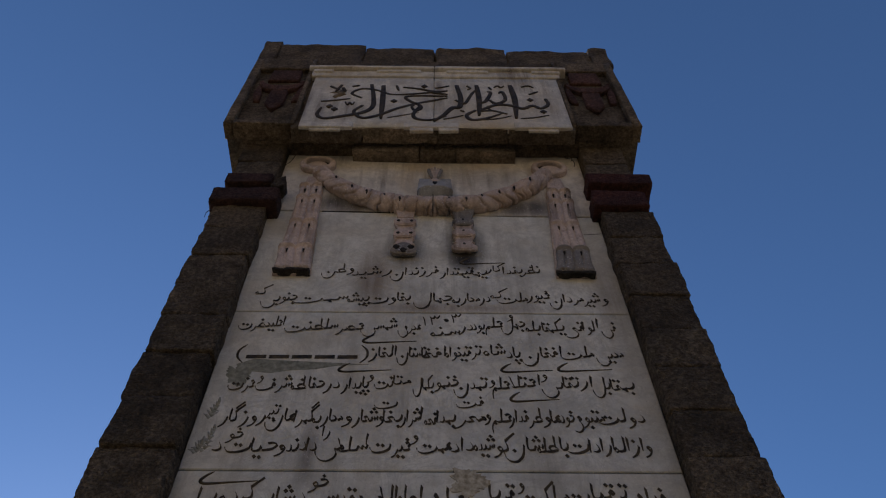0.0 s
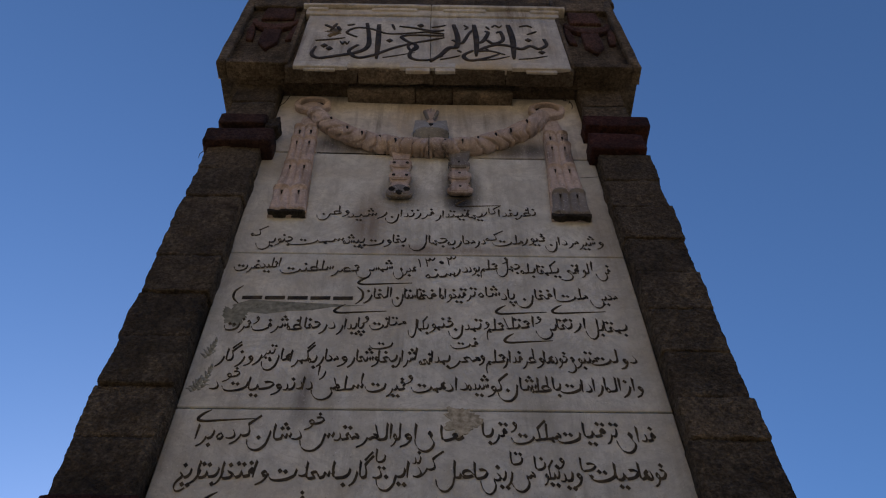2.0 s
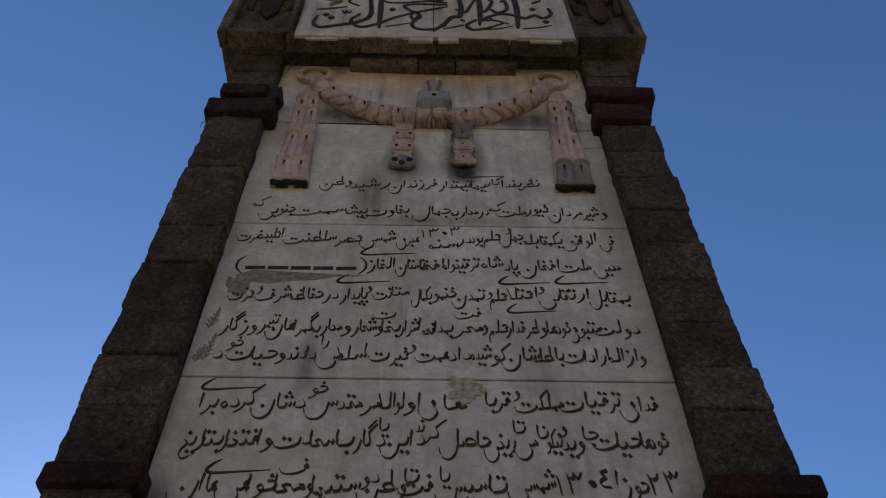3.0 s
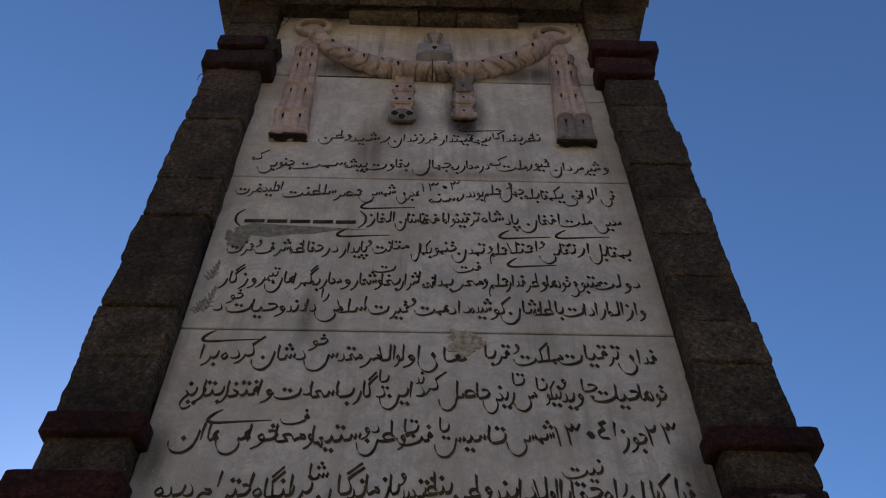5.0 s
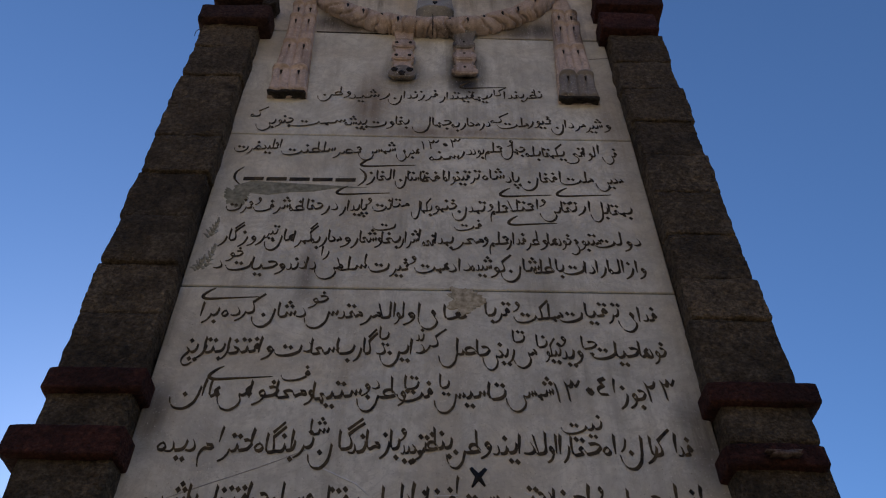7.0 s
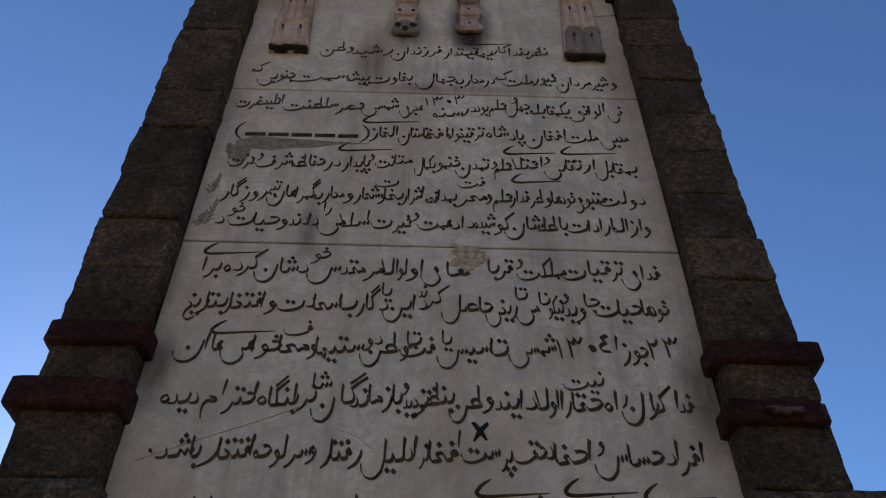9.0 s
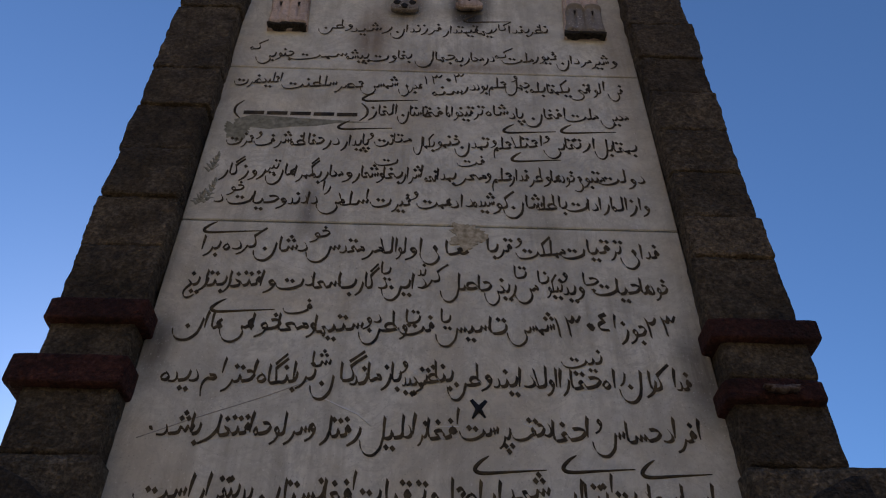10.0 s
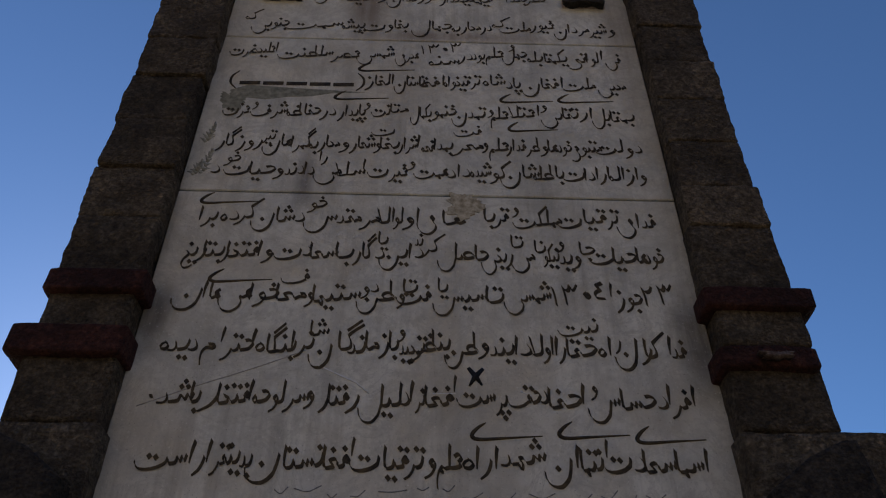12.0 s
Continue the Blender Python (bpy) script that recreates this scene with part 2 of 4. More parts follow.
def ribbon(points, widths, y0, y1):
    """A brush stroke on a wall: x, z pairs with the width at each."""
    pts = [Vector(p) for p in points]
    left, right = [], []
    for i, p in enumerate(pts):
        t = (pts[min(i + 1, len(pts) - 1)] - pts[max(i - 1, 0)]).normalized()
        nrm = Vector((-t.y, t.x)) * widths[i] / 2
        left.append(p + nrm)
        right.append(p - nrm)
    bm = bmesh.new()
    rows_ = [[bm.verts.new((q.x, y, q.y)) for q in side] for side, y in ((left, y0), (right, y0), (right, y1), (left, y1))]
    for a, b in ((0, 1), (1, 2), (2, 3), (3, 0)):
        for i in range(len(pts) - 1):
            bm.faces.new((rows_[a][i], rows_[b][i], rows_[b][i + 1], rows_[a][i + 1]))
    bm.faces.new([r[0] for r in rows_])
    bm.faces.new([r[-1] for r in rows_][::-1])
    bmesh.ops.recalc_face_normals(bm, faces=bm.faces[:])
    return bm


def blob(cx, cz, rx, rz, seed, n=40, rough=0.3):
    """An uneven patch outline."""
    out = []
    for i in range(n):
        a = 2 * math.pi * i / n
        k = 1 + rough * noise.noise(Vector((math.cos(a) * 1.6, math.sin(a) * 1.6, seed))) + 0.5 * rough * noise.noise(Vector((math.cos(a) * 6, math.sin(a) * 6, seed)))
        out.append((cx + rx * k * math.cos(a), cz + rz * k * math.sin(a)))
    return out


def glide(points, n=6):
    """A smooth line through a few points."""
    p = [Vector(q) for q in points]
    p = [p[0] * 2 - p[1]] + p + [p[-1] * 2 - p[-2]]
    out = []
    for i in range(1, len(p) - 2):
        for k in range(n):
            t = k / n
            out.append(0.5 * (2 * p[i] + (p[i + 1] - p[i - 1]) * t + (2 * p[i - 1] - 5 * p[i] + 4 * p[i + 1] - p[i + 2]) * t * t
                              + (3 * p[i] - p[i - 1] - 3 * p[i + 1] + p[i + 2]) * t ** 3))
    return out + [p[-2]]


# ---- writing: Persian letters as strokes of a broad pen, from right to left ----
# Shapes are (u, v) pairs in pen widths: u to the left from where the letter begins, v up from the line.
TOOTH_FIRST = [(0.05, 1.7), (0.15, 0.7), (0.55, 0.1), (1.25, 0)]
TOOTH = [(0.4, 0.15), (0.62, 1.15), (0.8, 0.3), (1.15, 0.02), (1.6, 0)]
BOAT = [(0.45, 0.15), (1.6, -0.35), (3.2, -0.5), (4.6, -0.2), (5.35, 0.55), (5.5, 1.15)]
BOWL = [(0.35, -0.5), (0.7, -1.6), (1.7, -2.55), (2.95, -2.3), (3.75, -1.2), (4.0, 0.1)]
YE_TAIL = [(0.0, -1.0), (0.5, -2.1), (1.9, -2.75), (3.5, -2.2), (4.5, -0.8), (4.7, 0.2)]
HA_TAIL = [(0.5, 0.25), (1.5, -0.8), (1.7, -1.9), (1.0, -2.75), (0.0, -2.75), (-0.75, -2.3)]
SHAPES = {  # kind: first, middle, last, alone
    "tooth": (TOOTH_FIRST, TOOTH, [(0.4, 0.15), (0.6, 0.9)] + [(u + 0.5, v) for u, v in BOAT], [(0.05, 1.5), (0.2, 0.6)] + BOAT),
    "nun": (TOOTH_FIRST, TOOTH, [(0.45, 0.2)] + [(u + 0.35, v) for u, v in BOWL], [(0.1, 1.6), (0.2, 0.5)] + BOWL),
    "ye": (TOOTH_FIRST, TOOTH, [(0.45, 0.25), (0.55, -0.15)] + [(u + 0.2, v) for u, v in YE_TAIL], [(1.35, 1.05), (0.95, 1.65), (0.5, 1.25), (0.85, 0.45), (0.5, -0.1)] + YE_TAIL),
    "dal": (None, None, [(0.4, 0.15), (0.75, 1.55), (0.6, 0.5), (0.95, -0.05), (1.75, 0.1)], [(0.65, 1.95), (0.2, 1.0), (0.2, 0.25), (0.9, -0.05), (1.7, 0.2)]),
    "re": (None, None, [(0.35, 0.3), (0.6, -0.35), (1.2, -1.15), (2.15, -1.6)], [(0.1, 1.35), (0.25, 0.4), (0.85, -0.75), (1.95, -1.5)]),
    "vav": (None, None, [(0.35, 0.1), (0.85, 0.3), (0.95, 0.85), (0.5, 1.2), (0.1, 0.75), (0.2, -0.1), (0.8, -1.0), (1.9, -1.5)],
            [(0.2, 0.35), (0.8, 0.3), (0.95, 0.85), (0.5, 1.2), (0.05, 0.75), (0.15, -0.1), (0.75, -1.0), (1.85, -1.5)]),
    "mim": ([(0.75, 0.95), (0.15, 0.8), (0.2, 0.15), (0.75, 0.35), (1.4, 0)], [(0.5, 0.15), (0.95, -0.5), (0.45, -0.7), (0.65, -0.05), (1.5, 0)],
            [(0.5, 0.35), (0.95, -0.2), (0.45, -0.55), (0.5, 0.0), (1.1, -0.3), (1.35, -1.6), (1.25, -3.0)], [(0.75, 0.9), (0.15, 0.6), (0.3, 0.05), (0.9, 0.2), (1.2, -0.6), (1.25, -1.8), (1.15, -3.0)]),
    "he": ([(0.25, 1.75), (1.15, 1.0), (0.75, 0.0), (0.1, 0.4), (0.6, 0.95), (1.1, 0.3), (1.8, 0)], [(0.45, 0.85), (0.95, 0.75), (0.55, 0.05), (0.6, -0.8), (1.05, -0.5), (0.95, -0.05), (1.6, 0)],
           [(0.45, 0.25), (0.7, 1.1), (1.2, 0.5), (0.8, -0.1), (0.35, 0.15)], [(0.65, 1.5), (0.1, 0.7), (0.45, 0.05), (1.15, 0.35), (0.95, 1.1), (0.55, 1.35)]),
    "sin": ([(0.05, 1.15), (0.3, 0.25), (0.75, 0.95), (0.95, 0.2), (1.5, 0.9), (1.75, 0.1), (2.5, 0)], [(0.35, 0.95), (0.55, 0.2), (1.05, 0.9), (1.25, 0.15), (1.8, 0.85), (2.0, 0.1), (2.7, 0)],
            [(0.35, 0.95), (0.55, 0.2), (1.05, 0.9), (1.25, 0.15), (1.75, 0.85)] + [(u + 1.65, v) for u, v in BOWL], [(0.05, 1.15), (0.3, 0.25), (0.75, 0.95), (0.95, 0.2), (1.45, 0.9)] + [(u + 1.35, v) for u, v in BOWL]),
    "sad": ([(0.1, 0.25), (1.0, 1.25), (2.1, 1.25), (2.3, 0.5), (1.4, 0.0), (0.3, 0.1), (1.4, -0.1), (2.5, 0.1), (2.75, 0.8), (2.95, 0.1), (3.6, 0)],
            [(0.3, 0.1), (1.2, 1.25), (2.2, 1.2), (2.4, 0.5), (1.5, 0.0), (0.6, 0.0), (1.6, -0.15), (2.6, 0.1), (2.85, 0.8), (3.05, 0.1), (3.7, 0)],
            [(0.3, 0.1), (1.2, 1.25), (2.2, 1.2), (2.4, 0.5), (1.5, 0.0), (2.5, 0.1)] + [(u + 2.4, v) for u, v in BOWL], [(0.1, 0.25), (1.0, 1.25), (2.1, 1.25), (2.3, 0.5), (1.4, 0.0), (2.4, 0.1)] + [(u + 2.3, v) for u, v in BOWL]),
    "ta": ([(0.1, 0.25), (1.0, 1.25), (2.1, 1.25), (2.35, 0.5), (1.4, 0.0), (0.3, 0.1), (1.6, -0.1), (2.9, 0)],) * 4,
    "ayn": ([(1.5, 1.75), (0.8, 2.05), (0.25, 1.45), (0.75, 0.8), (0.35, 0.3), (0.9, 0.0), (1.9, 0)], [(0.2, 0.9), (0.7, 1.3), (1.3, 1.0), (0.65, 0.15), (1.6, 0)],
            [(0.3, 0.7), (0.65, 1.05), (1.15, 0.75), (0.6, 0.0), (0.05, -1.1), (0.5, -2.3), (1.8, -2.6), (2.9, -2.0)], [(1.3, 1.5), (0.6, 1.75), (0.3, 1.15), (0.9, 0.6), (0.2, -0.6), (0.3, -1.9), (1.4, -2.6), (2.7, -2.1)]),
    "fe": ([(0.95, 1.0), (0.5, 1.55), (0.1, 1.05), (0.5, 0.65), (0.95, 0.85), (0.85, 0.15), (1.6, 0)], [(0.25, 0.7), (0.6, 1.25), (1.0, 0.75), (0.55, 0.2), (1.5, 0)],
           [(0.25, 0.7), (0.6, 1.25), (1.0, 0.75), (0.5, 0.2)] + [(u + 0.6, v) for u, v in BOAT], [(0.95, 1.0), (0.5, 1.55), (0.1, 1.05), (0.5, 0.65), (0.95, 0.85), (0.8, 0.2)] + [(u + 0.5, v) for u, v in BOAT]),
    "he_hook": ([(1.7, 1.75), (0.9, 1.75), (0.15, 1.15), (0.5, 0.45), (1.0, 0.1), (2.1, 0)], [(0.5, 0.75), (1.5, 1.35), (0.7, 0.7), (0.75, 0.15), (1.2, 0.0), (2.0, 0)],
                [(0.5, 0.55), (1.15, 1.0)] + HA_TAIL, [(1.6, 1.2), (0.8, 1.7), (0.1, 1.3)] + HA_TAIL),
    "lam": ([(0.1, 0.9), (0.4, 0.12), (1.25, 0)], [(0.5, 0.1), (1.2, 0)], [(0.45, 0.15)] + [(u + 0.3, v) for u, v in BOWL], [(0.15, 0.6)] + [(u + 0.05, v) for u, v in BOWL]),
    "kaf": ([(1.55, 2.6), (1.15, 1.3), (1.15, 0.35), (1.6, 0.02), (2.2, 0)], [(0.6, 0.1), (1.3, 0.0), (1.9, 0)], [(0.6, 0.15)] + [(u + 0.7, v) for u, v in BOAT], [(1.1, 2.6), (0.8, 1.3)] + [(u + 0.6, v) for u, v in BOAT]),
}
KINDS = {}
for kind, chars in (("tooth", "بپتث"), ("nun", "ن"), ("ye", "یئ"), ("dal", "دذ"), ("re", "رز"), ("vav", "و"), ("mim", "م"), ("he", "ه"), ("sin", "سش"), ("sad", "صض"),
                    ("ta", "طظ"), ("ayn", "عغ"), ("he_hook", "جحخ"), ("lam", "ل"), ("kaf", "کگ"), ("fe", "فق"), ("alef", "اآأ")):
    for c in chars:
        KINDS[c] = kind
DOTS = {"ب": (1, -1), "پ": (3, -1), "ت": (2, 1), "ث": (3, 1), "ن": (1, 1), "ذ": (1, 1), "ز": (1, 1), "ش": (3, 1), "ض": (1, 1), "ظ": (1, 1), "غ": (1, 1), "ج": (1, -1), "خ": (1, 1), "ف": (1, 1), "ق": (2, 1)}
OPEN_LEFT = "ادذرزوآأ"           # letters that do not join the next one
NUMERALS = {"۰": [[(0.5, 2.1), (1.0, 1.6), (0.5, 1.1), (0.1, 1.6), (0.5, 2.1)]], "۱": [[(0.9, 4.0), (0.6, 2.2), (0.45, 0.0)]],
            "۲": [[(2.0, 4.0), (1.7, 2.2), (1.55, 0.0)], [(1.9, 3.6), (1.4, 2.9), (0.7, 3.1), (0.4, 4.0)]],
            "۳": [[(2.5, 4.0), (2.2, 2.2), (2.05, 0.0)], [(2.4, 3.6), (2.0, 3.0), (1.6, 3.1), (1.4, 4.0), (1.2, 3.1), (0.8, 3.0), (0.3, 4.0)]],
            "٤": [[(0.6, 4.0), (1.6, 3.4), (0.9, 2.6), (1.8, 1.9), (1.6, 0.9), (0.3, 0.5)]], ".": [[(0.3, 0.3), (0.6, 0.5)]]}


def pen_strokes(run):
    """The strokes of a run of letters: (points, widths at both ends) in pen widths, and its dots."""
    strokes, dots, line, u = [], [], [], 0.0
    if run[0] in NUMERALS:
        for c in run[::-1]:
            for s in NUMERALS[c]:
                strokes.append(([(u + a, b) for a, b in s], 1.3, 0.8))
            u += max(a for s in NUMERALS[c] for a, b in s) + 0.7
        return strokes, dots
    joined = False
    for i, c in enumerate(run):
        nxt = run[i + 1:i + 2]
        goes_on = c not in OPEN_LEFT and nxt in KINDS
        kind = KINDS[c]
        if not joined:
            line = []
        if kind == "alef":
            if joined and run[i - 1] == "ل":                       # lam and alef crossed
                strokes.append((line + [(u + 0.5, 0.0), (u + 0.9, 0.3)], 1.0, 0.5))
                strokes.append(([(u + 1.2, 3.6), (u + 0.9, 2.1), (u + 0.35, 0.1)], 1.15, 0.6))
                u += 1.5
            elif joined:
                strokes.append((line + [(u + 0.35, 0.2), (u + 0.5, 1.0)], 1.0, 0.9))
                strokes.append(([(u + 0.5, 3.6), (u + 0.58, 2.0), (u + 0.5, 0.3)], 1.15, 0.8))
                u += 1.1
            else:
                strokes.append(([(u + 0.3, 3.5), (u + 0.42, 1.9), (u + 0.46, 0.0)], 1.25, 0.35))
                if c == "آ":
                    strokes.append(([(u - 0.4, 4.5), (u + 0.2, 4.9), (u + 0.7, 4.5), (u + 1.3, 4.9)], 0.7, 0.5))
                u += 1.05
            line, joined = [], False
            continue
        form = (1 if joined else 0) if goes_on else (2 if joined else 3)
        pts = [(u + a, b) for a, b in SHAPES[kind][form]]
        if kind == "lam":
            strokes.append(([(u + (0.35 if form in (1, 2) else 0.05), 3.8), (u + (0.45 if form in (1, 2) else 0.15), 2.1), (u + (0.45 if form in (1, 2) else 0.12), 0.3)], 1.15, 0.9))
        if kind == "ta":
            strokes.append(([(u + 0.95, 4.0), (u + 0.95, 2.3), (u + 0.85, 0.7)], 1.15, 0.8))
        if kind == "kaf":
            top = pts[0] if form in (0, 3) else (u + 1.35, 2.7)
            strokes.append(([(top[0] - 2.1, 4.5), (top[0] - 0.9, 3.5), top], 0.8, 1.1))
            if c == "گ":
                strokes.append(([(top[0] - 1.8, 5.4), (top[0] - 0.7, 4.4), (top[0] + 0.2, 3.6)], 0.7, 0.8))
            if form in (1, 2):
                strokes.append(([top, (u + 1.1, 1.4), (u + 1.0, 0.1)], 1.0, 1.0))
        line = line + pts
        mid = (min(a for a, b in pts) + max(a for a, b in pts)) / 2
        over = DOTS.get(c)
        if c == "ی" and form < 2:
            over = (2, -1)
        if over:
            n, up = over
            level = 2.75 if up > 0 else -1.6
            if kind == "nun" and form > 1:
                level = 0.3
            elif kind in ("tooth", "fe") and form > 1:
                level = 1.4 if up > 0 and kind == "tooth" else 2.6 if up > 0 else -1.9
            elif kind == "he_hook" and form > 1:
                level = 2.6 if up > 0 else -1.0
            if kind == "fe" and form > 1:
                mid = u + 0.8
            for k in range(n):
                du = (k - 0.5) * 2.0 if n == 2 else (k - 1) * 1.05 if n == 3 else 0.0
                dv = 0.25 * (k - 0.5) if n == 2 else (0.9 * up if k == 1 else -0.5 * up) if n == 3 else 0.0
                dots.append((mid, level, du, dv))
        if goes_on:
            u, joined = max(a for a, b in pts[-2:]), True
        else:
            strokes.append((line, 1.0, 0.45))
            u, joined, line = max(a for a, b in pts) + (0.15 if kind in ("re", "vav") else 0.45), False, []
    return strokes, dots


PEN = Vector((0.5, -0.866))       # the pen's edge, held steeply: broad along the line, fine on rising tails


def cut_word(run, x0, x1, foot, y, mat, edge, pen, slope=0.13):
    """One run of carved and blackened letters between x0 and x1, the groove's lit wall painted as a brown edge; a dash
    stands for writing kept as a plain bar.
    """
    bm = bmesh.new()
    if run == "-":
        bm.faces.new([bm.verts.new((p, y, q)) for p, q in ((x0, foot + 0.004), (x1, foot + 0.006), (x1, foot + 0.032), (x0, foot + 0.030))])
        return part("bar", bm, mat, smooth=False)
    strokes, dots = pen_strokes(run)
    us = [a for s in strokes for a, b in s[0]]
    lo, hi = min(us), max(us)
    k = min(max((x1 - x0) / (hi - lo), 0.6 * pen), 3.6 * pen)
    high = 2.0 * pen * min(1.0, max(0.80, k / pen * 0.6 + 0.35))
    wide = 1.16 * pen * min(1.0, max(0.64, k / pen * 0.5 + 0.3))
    centre = (x0 + x1) / 2
    jitter = random.Random(round(1000 * (x0 * 7 + foot * 13)))

    def at(a, b):
        fx = ((lo + hi) / 2 - a) * k
        return Vector((centre + fx, foot + b * high + slope * fx))
    layer = 0
    for under in (True, False):
        down, depth = (-0.16 * pen, 0.0007) if under else (0.0, 0.0)
        for points, w0, w1 in strokes:
            line = glide([at(a + jitter.uniform(-0.03, 0.03), b + jitter.uniform(-0.03, 0.03)) for a, b in points], 5)
            n = len(line) - 1
            last = None
            for i, p in enumerate(line):
                t = (line[min(i + 1, n)] - line[max(i - 1, 0)]).normalized()
                w = wide * (w0 + (w1 - w0) * max(0.0, (i / n - 0.45) / 0.55)) * 0.5
                across = Vector((-t.y, t.x))
                if across.dot(PEN) < 0:
                    across = -across
                half = PEN * w + across * (0.10 * pen)
                yy = y + depth - 0.00002 * i - 0.00009 * (layer % 5)
                pair = [bm.verts.new((p.x + s * half.x, yy, p.y + s * half.y - down)) for s in (1, -1)]
                if last:
                    f = bm.faces.new((last[0], pair[0], pair[1], last[1]))
                    f.material_index = 1 if under else 0
                last = pair
            layer += 1
        for a, b, du, dv in dots:
            c = at(a, b) + Vector((-du, dv * 1.35)) * pen
            r = 0.95 * pen
            f = bm.faces.new([bm.verts.new((c.x + r * p, y + depth - 0.0006, c.y + r * q - down)) for p, q in ((-1.0, 0.2), (-0.1, 1.2), (1.0, -0.15), (0.1, -1.2))])
            f.material_index = 1 if under else 0
    ob = part("carved_word", bm, mat, smooth=False)
    ob.data.materials.append(edge)
    return ob


# ---- ground ----
bm = bmesh.new()
bmesh.ops.create_grid(bm, x_segments=120, y_segments=120, size=1)
for v in bm.verts:
    x, y = (math.copysign(abs(c) ** 3, c) * 2500 for c in v.co.xy)
    rise = max(0.0, min(1.0, (-y - 14) / 130))                    # unseen hillside, added to bounce warm light onto the marble
    rise = rise * rise * (3 - 2 * rise)
    v.co = Vector((x, y, rise * (62 + 10 * noise.noise(Vector((x * 0.02, y * 0.02, 0))))))
tagged(part("ground", bm, GROUND), "pale dusty ground with an unseen hillside added to bounce light", "ground", kind="structure")

# ---- the stone monument ----
monument = empty("stone_monument", (0, 1.3, 0), "tall brown stone monument pillar with pilasters and a heavy cornice", "monument")


def mono(ob):
    return place_under(ob, monument)


mono(part("core", hewn((-1.31, 1.31), (0.055, 2.6), (0, 6.64), 1, 12, 0.02, 0.006), STONE))
mono(part("lower_plinth", hewn((-1.95, 1.95), (-0.06, 3.1), (0, 2.30), 2, 14, 0.03, 0.01), STONE))

JOINTS = {-1: (5.762, 5.516, 5.227, 4.952, 4.677, 4.403, 4.106, 3.820, 3.553, 3.268),
          1: (5.725, 5.433, 5.163, 4.868, 4.593, 4.315, 4.039, 3.771, 3.556, 3.240)}
seed = 10
for side in (-1, 1):
    def span(a, b):
        return (min(side * a, side * b), max(side * a, side * b))
    pilaster = mono(part("pilaster", hewn(span(1.045, 1.315), (-0.07, 0.3), (2.3, 6.64), seed, 5, 0.01, 0.003), MORTAR_SHADE, label="upright pilaster of stacked dark brown stone blocks"))
    def laid(name, x, y, z, mat=STONE, label="", **kw):
        global seed
        seed += 1
        ob = part(name, hewn(x, y, z, seed, **kw), mat, label=label)
        ob.parent = pilaster
        ob.matrix_parent_inverse = Matrix.Translation((0, 1.3, 0)).inverted() @ Matrix.Translation((0, 1.3, 0))
        return ob
    rnd = random.Random(5 + side)
    zs = JOINTS[side]
    for a, b in zip(zs, zs[1:]):
        laid("block", span(1.028 + rnd.uniform(-0.008, 0.01), (1.352 if side < 0 else 1.345) + rnd.uniform(-0.008, 0.010)), (-0.09 + rnd.uniform(-0.010, 0.010), 0.28), (b + 0.0015, a - 0.0015), cuts=18, radius=0.007, amp=0.0085, freq=11.0)
    laid("block", span(1.035, 1.338 if side < 0 else 1.349), (-0.095, 0.28), (3.00, 3.19), cuts=8, amp=0.008)
    laid("block", span(1.028, 1.338 if side < 0 else 1.349), (-0.095, 0.28), (2.676, 2.915), cuts=10, radius=0.008, amp=0.008)
    laid("block", span(1.030, 1.330), (-0.09, 0.28), (6.375, 6.625), cuts=8, amp=0.008)
    laid("block", span(1.030, 1.325), (-0.088, 0.28), (6.120, 6.368), cuts=8, amp=0.008)
    laid("base_block", span(1.010, 1.720), (-0.105, 0.40), (2.10, 2.672), STONE, cuts=16, radius=0.008, amp=0.008, freq=9.0)
    red = "rounded band of dark red sandstone"
    if side < 0:
        laid("band", span(1.000, 1.357), (-0.125, 0.26), (3.172, 3.272), RED, red, cuts=12, radius=0.014, amp=0.0048)
        laid("band", span(1.008, 1.402), (-0.128, 0.26), (2.912, 3.030), RED, red, cuts=12, radius=0.013, amp=0.0048)
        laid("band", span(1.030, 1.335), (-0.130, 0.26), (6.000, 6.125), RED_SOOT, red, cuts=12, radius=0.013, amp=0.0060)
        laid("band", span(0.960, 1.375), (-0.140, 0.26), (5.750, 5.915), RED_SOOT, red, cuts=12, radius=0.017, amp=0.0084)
    else:
        laid("band", span(1.000, 1.401), (-0.125, 0.26), (3.145, 3.236), RED, red, cuts=12, radius=0.014, amp=0.0060)
        laid("band", span(0.998, 1.346), (-0.128, 0.26), (2.893, 2.980), RED, red, cuts=12, radius=0.017, amp=0.0072)
        laid("band", span(0.995, 1.415), (-0.135, 0.26), (6.005, 6.140), RED, red, cuts=12, radius=0.011, amp=0.0072)
        laid("band", span(0.995, 1.335), (-0.125, 0.26), (5.735, 5.930), RED, red, cuts=12, radius=0.011, amp=0.0084)
    laid("band_return", span(1.330, 1.430), (0.10, 0.34), (3.130, 3.250), RED, "", cuts=5, radius=0.03, amp=0.008)
    foot = prism([(side * a, b) for a, b in ((1.04, 2.455), (1.165, 2.550), (1.285, 2.606), (1.325, 2.604), (1.352, 2.40), (1.352, 2.10), (1.04, 2.10))], -0.20, -0.05, 0.012, 2)
    for v in foot.verts:
        v.co += noise.noise_vector(v.co * 8) * 0.006
    place_under(part("foot_stone", foot, SOOT, smooth=False), pilaster)

mono(part("broken_lump", hewn((-1.035, -0.945), (-0.12, -0.02), (5.955, 6.085), 77, 8, 0.03, 0.02, 12.0), SOOT))

